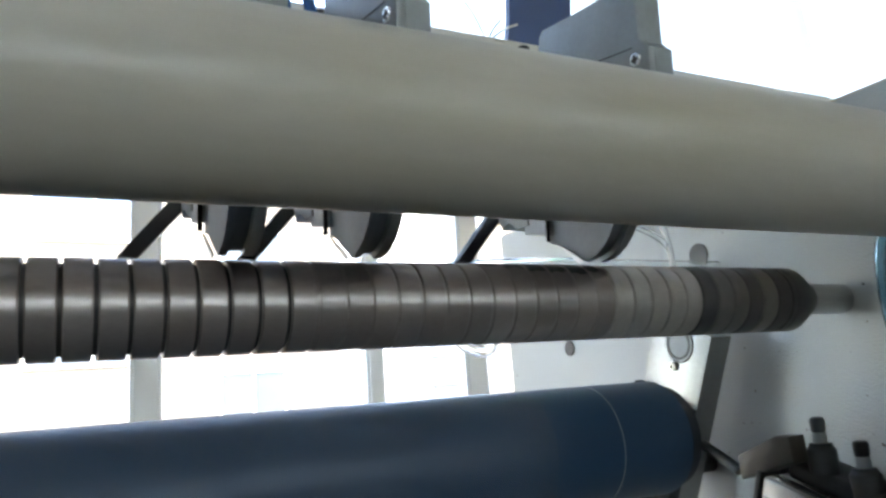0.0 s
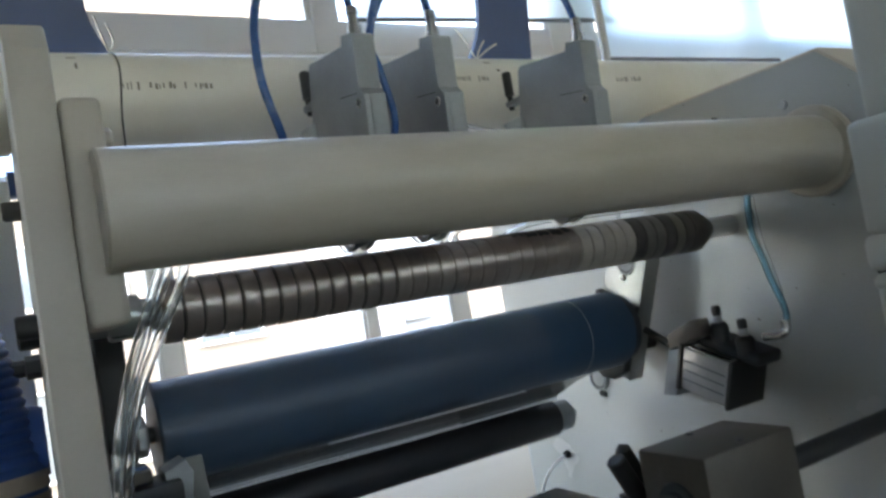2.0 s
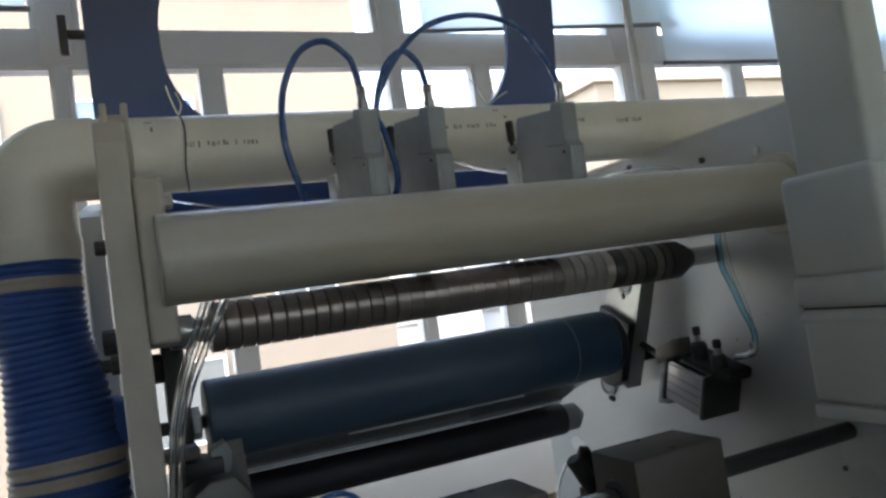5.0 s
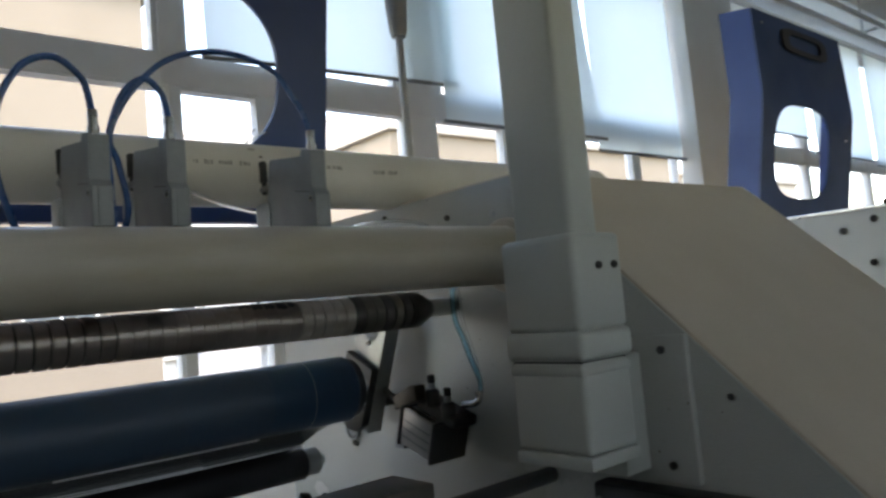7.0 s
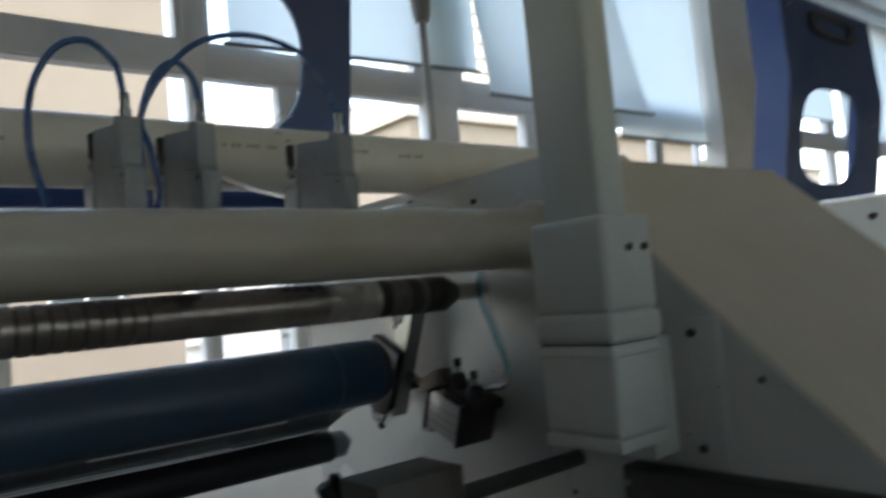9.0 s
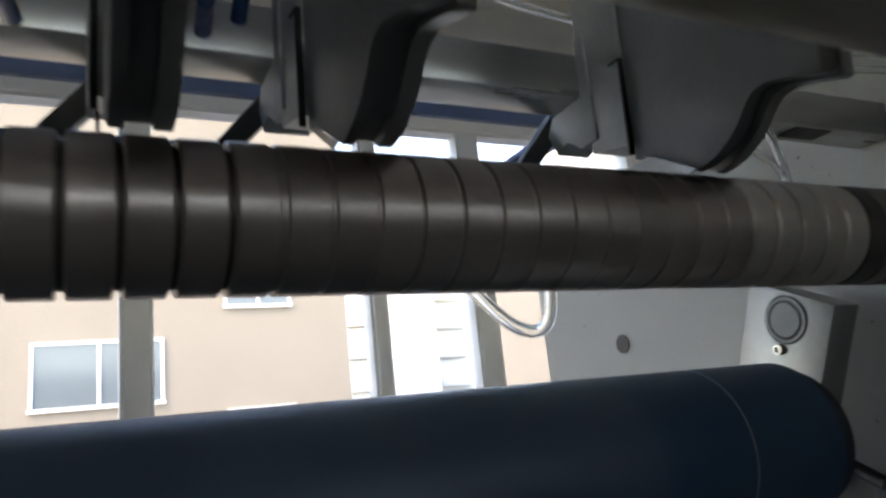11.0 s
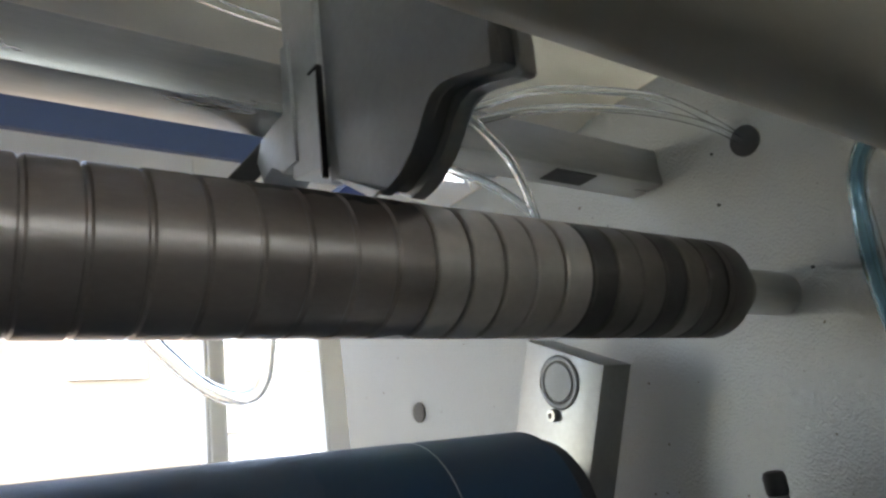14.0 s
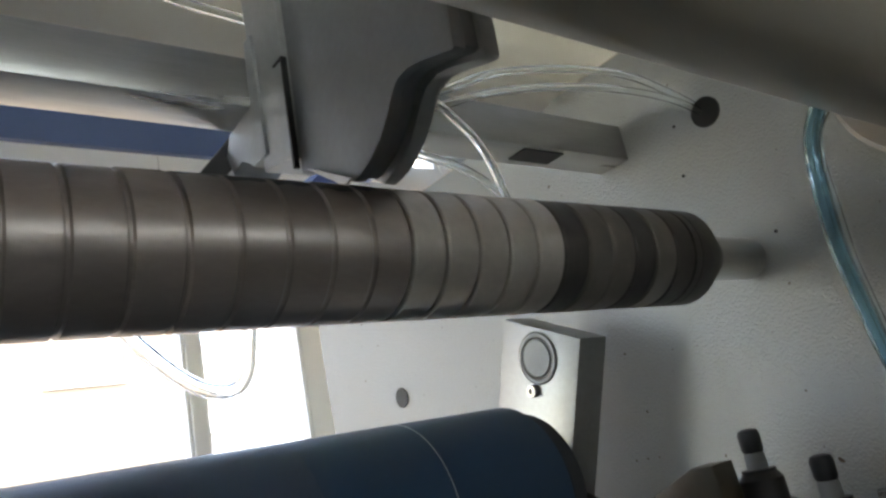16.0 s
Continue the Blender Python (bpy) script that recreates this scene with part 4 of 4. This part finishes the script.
def on_pipe(x0, x1, a0, a1, material, parent, name="print_mark"):
    """A thin printed stroke laid on the round of the exhaust pipe between two angles from its front."""
    bm = bmesh.new()
    cols = []
    for i in range(4):
        x = x0 + (x1 - x0) * i / 3
        cols.append([bm.verts.new((x, 0.664 - R2 * math.cos(radians(a0 + (a1 - a0) * j / 2)), 1.6014 + R2 * math.sin(radians(a0 + (a1 - a0) * j / 2)))) for j in range(3)])
    for i in range(3):
        for j in range(2):
            bm.faces.new((cols[i][j], cols[i + 1][j], cols[i + 1][j + 1], cols[i][j + 1]))
    return part(name, bm, material, parent)


random.seed(5)
for start, count, low in ((-0.095, 26, -2), (0.315, 20, 6), (0.66, 14, 4), (0.56, 8, 8)):
    x = start
    for i in range(count):
        w = random.uniform(0.0012, 0.0032)
        if random.random() < 0.7:
            on_pipe(x, x + w, low + random.uniform(-2, 1), low + random.uniform(5.5, 8.5), INK, pv)
        x += w + random.uniform(0.001, 0.0035)
for x, a, w, hgt in ((0.415, 40, 0.012, 5), (0.43, 22, 0.006, 5), (-0.135, 42, 0.010, 4), (-0.128, 24, 0.003, 9), (0.435, 12, 0.004, 4)):
    on_pipe(x, x + w, a, a + hgt, TAPE if w > 0.008 else INK, pv, "stain")
wt = thing("wire_tie", (-0.085, 0.66, 1.6), "twisted wire tie round the white pipe", "wire")
part("loop", sweep([(-0.085 + 0.002 * math.sin(3 * a), 0.664 + 0.0563 * math.cos(a), 1.6014 + 0.0563 * math.sin(a)) for a in [2 * math.pi * i / 40 for i in range(41)]], 0.0011, 6), BLACK_PAINT, wt)
part("ends", sweep(spline([(-0.085, 0.655, 1.657), (-0.092, 0.65, 1.675), (-0.098, 0.65, 1.70)]), 0.0012, 6), STEEL, wt)
part("ends", sweep(spline([(-0.085, 0.655, 1.657), (-0.080, 0.652, 1.672), (-0.086, 0.648, 1.69)]), 0.0011, 6), STEEL, wt)
wt2 = thing("wire_tie", (0.43, 0.66, 1.6), "thin wire tie standing up from the white pipe", "wire")
for d in ((0.02, 0, 0.03), (0.035, -0.01, 0.022), (-0.03, 0, 0.05)):
    part("ends", sweep(spline([(0.43, 0.66, 1.6565), (0.43 + d[0] * 0.5, 0.66 + d[1], 1.6565 + d[2] * 0.6), (0.43 + d[0], 0.66 + d[1], 1.6565 + d[2])]), 0.0012, 6), STEEL, wt2)
wt3 = thing("loose_string", (0.10, 0.72, 1.55), "thin pale cord hanging below the exhaust pipe", "string")
part("strand", sweep(spline([(-0.12, 0.70, 1.545), (-0.07, 0.72, 1.535), (-0.02, 0.76, 1.532), (0.03, 0.785, 1.534)]), 0.0016, 6), CLEAR, wt3)

# air tubes
def air_tube(points, r, material, label, parts=("tube",)):
    t = thing("air_tube", points[0], label, "air tube")
    hollow = r * 0.66 if material in (CLEAR, CLEAR_BLUE) else 0.0
    part("tube", sweep(spline(points, 10), r, 12, None, hollow), material, t)
    return t


BLUE_LABEL = "glossy blue air tube looping over the knife holder"
air_tube([(0.116, 0.417, 1.612), (0.112, 0.42, 1.645), (0.104, 0.42, 1.663), (0.077, 0.42, 1.681), (0.043, 0.42, 1.666), (0.017, 0.42, 1.616), (0.012, 0.42, 1.55), (0.028, 0.43, 1.49), (0.06, 0.50, 1.45), (0.07, 0.56, 1.452)], 0.0042, TUBE_BLUE, BLUE_LABEL)
air_tube([(0.208, 0.417, 1.612), (0.205, 0.42, 1.64), (0.197, 0.42, 1.657), (0.179, 0.42, 1.668), (0.152, 0.42, 1.643), (0.135, 0.425, 1.587), (0.136, 0.43, 1.53), (0.142, 0.45, 1.47), (0.15, 0.55, 1.452)], 0.0042, TUBE_BLUE, BLUE_LABEL)
air_tube([(0.414, 0.417, 1.612), (0.408, 0.42, 1.64), (0.395, 0.42, 1.663), (0.357, 0.42, 1.706), (0.286, 0.42, 1.719), (0.215, 0.42, 1.699), (0.162, 0.42, 1.647), (0.138, 0.43, 1.594), (0.150, 0.44, 1.56), (0.161, 0.45, 1.50), (0.165, 0.54, 1.455)], 0.0040, TUBE_BLUE, BLUE_LABEL)
air_tube([(0.235, 0.60, 1.578), (0.302, 0.60, 1.559), (0.36, 0.60, 1.538), (0.43, 0.585, 1.519), (0.50, 0.575, 1.50)], 0.003, CLEAR, "thin clear air tube between two knife holders")
# clear tubes from the holder to the hole in the side plate
air_tube([(0.45, 0.555, 1.455), (0.522, 0.56, 1.478), (0.57, 0.555, 1.497), (0.624, 0.545, 1.505), (0.68, 0.53, 1.503), (0.715, 0.515, 1.485), (0.745, 0.505, 1.465)], 0.003, CLEAR, "thin clear air tube running into the side plate")
air_tube([(0.45, 0.56, 1.45), (0.522, 0.566, 1.470), (0.57, 0.562, 1.486), (0.624, 0.55, 1.493), (0.68, 0.535, 1.492), (0.715, 0.515, 1.478), (0.745, 0.502, 1.46)], 0.003, CLEAR, "thin clear air tube running into the side plate")
air_tube([(0.455, 0.555, 1.49), (0.50, 0.56, 1.480), (0.53, 0.56, 1.46), (0.55, 0.56, 1.438), (0.566, 0.565, 1.405), (0.577, 0.575, 1.362), (0.58, 0.578, 1.348)], 0.003, CLEAR, "thin clear air tube curving down behind the shaft")
air_tube([(0.455, 0.56, 1.44), (0.494, 0.56, 1.430), (0.533, 0.56, 1.421), (0.57, 0.57, 1.405), (0.60, 0.60, 1.37)], 0.003, CLEAR, "thin clear air tube curving down behind the shaft")
# loop of thick clear tube hanging behind the shaft
air_tube([(0.738, 0.68, 1.402), (0.62, 0.69, 1.402), (0.50, 0.685, 1.400), (0.437, 0.68, 1.382), (0.425, 0.68, 1.355), (0.419, 0.68, 1.327), (0.407, 0.68, 1.316), (0.386, 0.68, 1.321), (0.364, 0.68, 1.339),
          (0.345, 0.68, 1.362), (0.342, 0.68, 1.386), (0.38, 0.69, 1.408), (0.50, 0.68, 1.412), (0.62, 0.67, 1.410), (0.738, 0.66, 1.408)], 0.0052, CLEAR, "clear air tube hanging in a loop")
# tube from the front cross tube down to the regulator
air_tube([(0.650, 0.372, 1.41), (0.650, 0.392, 1.395), (0.650, 0.402, 1.378), (0.650, 0.406, 1.355), (0.656, 0.411, 1.322), (0.673, 0.416, 1.292), (0.688, 0.419, 1.258), (0.705, 0.42, 1.22), (0.706, 0.42, 1.20), (0.70, 0.419, 1.190)], 0.005, CLEAR_BLUE, "clear bluish air tube running down to the cylinder")
air_tube([(0.662, 0.374, 1.41), (0.662, 0.395, 1.395), (0.662, 0.405, 1.378), (0.667, 0.409, 1.345), (0.677, 0.414, 1.31), (0.69, 0.417, 1.28), (0.703, 0.419, 1.235), (0.706, 0.42, 1.205)], 0.003, CLEAR, "thin clear air tube beside the side plate")
# clear tubes in front of the left upright
for dx, dy in ((0, 0), (0.022, 0.004), (0.008, 0.012)):
    air_tube([(-0.094 + dx * 0.6, 0.42 + dy, 1.40), (-0.106 + dx, 0.42 + dy, 1.37), (-0.125 + dx * 0.8, 0.425 + dy, 1.325), (-0.14 + dx * 0.6, 0.43 + dy, 1.285), (-0.152 + dx * 0.5, 0.437 + dy, 1.24), (-0.158 + dx * 0.4, 0.45 + dy, 1.19), (-0.161 + dx * 0.3, 0.47 + dy, 1.14)], 0.0045, CLEAR, "clear air tube hanging by the cream upright")

# pneumatic cylinder with its flow valves on the right plate
pc = thing("pneumatic_cylinder", (0.69, 0.52, 1.08), "compact aluminium pneumatic cylinder with two black knobs on top", "pneumatic cylinder")
bm = box((0.645, 0.4900, 1.0965), (0.722, 0.5725, 1.1625), 0.004)
part("body", bm, ALU, pc)
for z in (1.112, 1.1265, 1.141):
    part("groove", box((0.6444, 0.494, z), (0.6452, 0.5685, z + 0.0025), 0.0), HOLDER, pc)
part("end_plate", box((0.643, 0.5730, 1.0925), (0.724, 0.5795, 1.1665), 0.002), BLACK_PAINT, pc)
part("end_plate", box((0.643, 0.4825, 1.0925), (0.724, 0.4895, 1.1665), 0.002), BLACK_PAINT, pc)
part("bright_edge", box((0.648, 0.495, 1.1628), (0.660, 0.566, 1.1655), 0.001), CHROME, pc)
part("mount_plate", prism("x", [(0.610, 1.176), (0.640, 1.176), (0.676, 1.083), (0.646, 1.083)], 0.702, PX, 0.002), HOLDER, pc)
part("foot", box((0.7225, 0.51, 1.10), (PX, 0.64, 1.155), 0.002), BLACK_PAINT, pc)
part("manifold", box((0.662, 0.455, 1.1645), (0.716, 0.560, 1.184), 0.006, None, 3), BLACK, pc)
part("bracket", prism("x", [(0.590, 1.192), (0.540, 1.213), (0.524, 1.213), (0.522, 1.188), (0.588, 1.168)], 0.646, 0.670, 0.002), BROWN_BLACK, pc, "bent brown steel bracket")
# the cylinder body sits nose-down on its plate
tip = Matrix.Translation((0, 0.531, 1.129)) @ Matrix.Rotation(radians(18.5), 4, "X") @ Matrix.Translation((0, -0.531, -1.129))
home = Matrix.Translation(BASE[pc])
for ob in list(pc.children):
    if ob.name.split(".")[0] in ("body", "groove", "end_plate", "bright_edge", "manifold"):
        ob.data.transform(home.inverted() @ tip @ home)
for y, z in ((0.510, 1.222), (0.469, 1.201)):
    kn = part("valve", lathe("z", (0.673, y, z), [(-0.046, 0), (-0.046, 0.0135), (-0.023, 0.0135), (-0.019, 0.0105), (-0.0172, 0.0105), (-0.0172, 0)], 24), BLACK, pc)
    part("knurled_ring", lathe("z", (0.673, y, z), [(-0.0171, 0), (-0.0171, 0.0066), (-0.0075, 0.0062), (-0.0073, 0)], 24), HOLDER, kn, "grey knurled ring")
    part("knob", lathe("z", (0.673, y, z), [(-0.0072, 0), (-0.0072, 0.0058), (-0.005, 0.0068), (0.004, 0.0070), (0.0068, 0.0058), (0.0078, 0.003), (0.0078, 0)], 20), BLACK, kn, "black knurled knob")
part("elbow_fitting", sweep(spline([(0.69, 0.45, 1.178), (0.695, 0.425, 1.180), (0.70, 0.419, 1.188), (0.70, 0.419, 1.20)]), 0.0062, 14), CHROME, pc, "bright elbow fitting")

# black clamping blocks on the lower shafts
lo_r = thing("lower_shaft", (0.3, 0.305, 1.068), "bright chromed lower shaft", "shaft")
part("shaft", rod("x", (-0.165, 0.305, 1.068), 0.62, 0.0165, 0.001, 32), CHROME, lo_r)
part("end_rod", rod("x", (0.455, 0.305, 1.068), PX - 0.455, 0.0125, 0.001, 28), BLACK_PAINT, lo_r, "black end of the shaft")
lo_b = thing("lower_tie_rod", (0.5, 0.31, 0.95), "black lower tie rod with a round collar at the plate", "rod")
part("rod", rod("x", (-0.165, 0.31, 0.948), PX + 0.165, 0.0165, 0.001, 28), BLACK_PAINT, lo_b)
part("collar", rod("x", (PX - 0.04, 0.31, 0.948), 0.04, 0.023, 0.003, 28), BLACK, lo_b)
for x0, x1, y0, y1, z0, nm in ((0.33, 0.465, 0.262, 0.352, 0.90, "large black clamping block on the lower shafts"), (0.086, 0.205, 0.248, 0.330, 0.91, "black clamping block with a worn top edge on the lower shafts")):
    cb = thing("clamping_block", ((x0 + x1) / 2, 0.3, z0), nm, "clamping block", "clamping blocks")
    part("block", box((x0, y0, z0), (x1, y1, 1.121), 0.004), BROWN_BLACK, cb)
    part("bush", lathe("x", (x0, 0.305, 1.068), [(0.002, 0), (-0.003, 0.0166), (-0.003, 0.024), (0.002, 0.026)], 32), BLACK, cb)
    for y in (y0 + 0.012, y1 - 0.012):
        bolt(((x0 + x1) / 2, y, 1.121), "z", cb, 0.004, 0.0015)
pl = thing("locking_pin", (0.31, 0.40, 1.02), "two black locking pins beside the clamping block", "pin")
tilt = Matrix.Rotation(radians(-28), 4, "Y")
part("pin", lathe(tilt, (0.345, 0.375, 1.06), [(0, 0), (0, 0.011), (0.055, 0.011), (0.057, 0.009), (0.057, 0)], 18), BLACK, pl)
part("pin", lathe(tilt, (0.372, 0.39, 1.06), [(0, 0), (0, 0.009), (0.06, 0.009), (0.068, 0.0), ], 18), BLACK, pl)
part("pin_bracket", box((0.335, 0.3515, 1.03), (0.39, 0.40, 1.065), 0.002), BLACK_PAINT, pl)
air_tube([(0.733, 1.011, 0.937), (0.70, 1.02, 0.92), (0.69, 1.05, 0.88), (0.70, 1.10, 0.80), (0.735, 1.12, 0.70)], 0.003, FRAME_WHITE, "thin white cable leaving the side plate")
air_tube([(-0.058, 0.30, 1.05), (-0.057, 0.30, 1.118), (-0.045, 0.30, 1.144), (-0.024, 0.30, 1.158), (-0.004, 0.30, 1.158), (0.012, 0.30, 1.146), (0.021, 0.30, 1.125), (0.028, 0.30, 1.10)], 0.0032, TUBE_BLUE, "blue air tube looping to the valve")
fv = thing("flow_valve", (0.04, 0.30, 1.08), "small grey flow valve with a dark screw", "valve")
part("body", prism("y", [(0.022, 1.07), (0.022, 1.10), (0.034, 1.115), (0.05, 1.115), (0.058, 1.10), (0.058, 1.07)], 0.288, 0.312, 0.002), ALU, fv)
part("screw", rod("z", (0.046, 0.30, 1.1151), 0.02, 0.0042, 0.001, 14), BLACK, fv)
part("base", box((0.02, 0.285, 1.0835), (0.06, 0.315, 1.09), 0.001), ALU, fv)

# left bearing arm, bracket and actuator
la = thing("bearing_arm", (-0.14, 0.62, 1.2), "dark oiled bearing arm on the cream upright", "bearing arm")
part("arm", prism("x", [(0.585, 1.335), (0.64, 1.335), (0.66, 1.13), (0.60, 1.11)], -0.150, -0.122, 0.003), BLACK_PAINT, la)
part("stub", rod("x", (-0.1685, 0.615, 1.30), 0.022, 0.02, 0.002, 24), BLACK_PAINT, la)
part("nut", rod("x", (-0.122, 0.6128, 1.2189), 0.012, 0.022, 0.002, 6), ALU, la)
lc = thing("pneumatic_cylinder", (-0.11, 0.52, 1.1), "grey pneumatic cylinder with a black head by the upright", "pneumatic cylinder")
part("body", prism("y", [(-0.15, 1.02), (-0.15, 1.145), (-0.118, 1.165), (-0.088, 1.165), (-0.070, 1.14), (-0.064, 1.02)], 0.475, 0.555, 0.008), ACTUATOR, lc)
part("head", box((-0.145, 0.488, 1.168), (-0.098, 0.55, 1.188), 0.003), BLACK, lc)
part("bracket", box((-0.165, 0.50, 1.190), (-0.122, 0.556, 1.202), 0.002), BROWN_BLACK, lc)
part("lug", prism("y", [(-0.112, 1.166), (-0.112, 1.196), (-0.092, 1.203), (-0.086, 1.19), (-0.090, 1.166)], 0.50, 0.54, 0.002), HOLDER, lc)
part("lever", prism("y", [(-0.088, 1.10), (-0.088, 1.195), (-0.066, 1.195), (-0.060, 1.10)], 0.56, 0.60, 0.003), ACTUATOR, lc)
part("stud", rod("x", (-0.168, 0.52, 1.10), 0.02, 0.014, 0.001, 18), BLACK_PAINT, lc)
part("fitting", rod("z", (-0.13, 0.515, 1.188), 0.016, 0.006, 0.001, 14), TUBE_BLUE, lc, "small blue fitting")
# pale edge plate behind the left upright
ep = thing("rear_upright", (-0.21, 0.85, 0), "white enamelled rear upright plate", "machine frame")
part("plate", prism("x", [(0.76, 0.0), (0.76, 1.535), (0.80, 1.55), (1.16, 1.62), (1.16, 0.0)], -0.235, -0.205, 0.003), PLATE, ep)
sb = thing("shaft_nut", (-0.2, RY, RZ), "dark round nut on the end of the shaft", "nut")
part("nut", rod("x", (-0.215, RY, RZ), 0.045, 0.0155, 0.002, 24), BLACK_PAINT, sb)
cl = thing("shaft_collar", (-0.13, RY, RZ), "steel collar between the shaft and the cream upright", "collar")
part("collar", rod("x", (-0.142, RY, RZ), 0.030, 0.021, 0.002, 28), STEEL, cl)

# clear film web passing from the blue roller to the black one
fw = thing("film_web", (0.25, 0.75, 1.13), "thin glossy plastic film running between two rollers", "film")
film = [(0.618, 1.1622), (0.66, 1.1555), (0.72, 1.135), (0.78, 1.108), (0.832, 1.0900), (0.845, 1.0892), (0.862, 1.0872)]
bm = bmesh.new()
for a, b in zip(film, film[1:]):
    q = [bm.verts.new((x, y, z)) for x, (y, z) in ((-0.05, a), (0.56, a), (0.56, b), (-0.05, b))]
    bm.faces.new(q)
bmesh.ops.remove_doubles(bm, verts=bm.verts, dist=1e-5)
sheet = part("sheet", bm, WEB_FILM, fw)
# thin white rods added where wrinkles in the film would mirror the windows
for r, pts in ((0.0019, [(-0.055, 0.79, 1.1030), (0.10, 0.79, 1.1024), (0.255, 0.79, 1.1012), (0.41, 0.79, 1.1014), (0.567, 0.79, 1.1026)]),
               (0.0011, [(-0.055, 0.77, 1.1112), (0.10, 0.77, 1.1106), (0.25, 0.77, 1.1082), (0.36, 0.77, 1.1080)]),
               (0.0013, [(0.104, 0.66, 1.1526), (0.25, 0.66, 1.1520), (0.415, 0.66, 1.1526)])):
    part("fold", sweep(spline(pts), r, 10), FILM_GLINT, fw, "white line standing for a reflection on a film wrinkle")


def motions():
    """A draught swings one blind into the room; nothing else in the place moves but the camera."""
    blind = HUNG[1]
    at = BASE[blind]
    rows = ((0, 0), (8.3, 0), (8.7, -2.5), (9.0, -8), (9.2, -11), (9.9, -6), (10.8, 0), (16, 0))
    walk(blind, [(t, pose(at.x, at.y, at.z, swing)) for t, swing in rows])


motions()
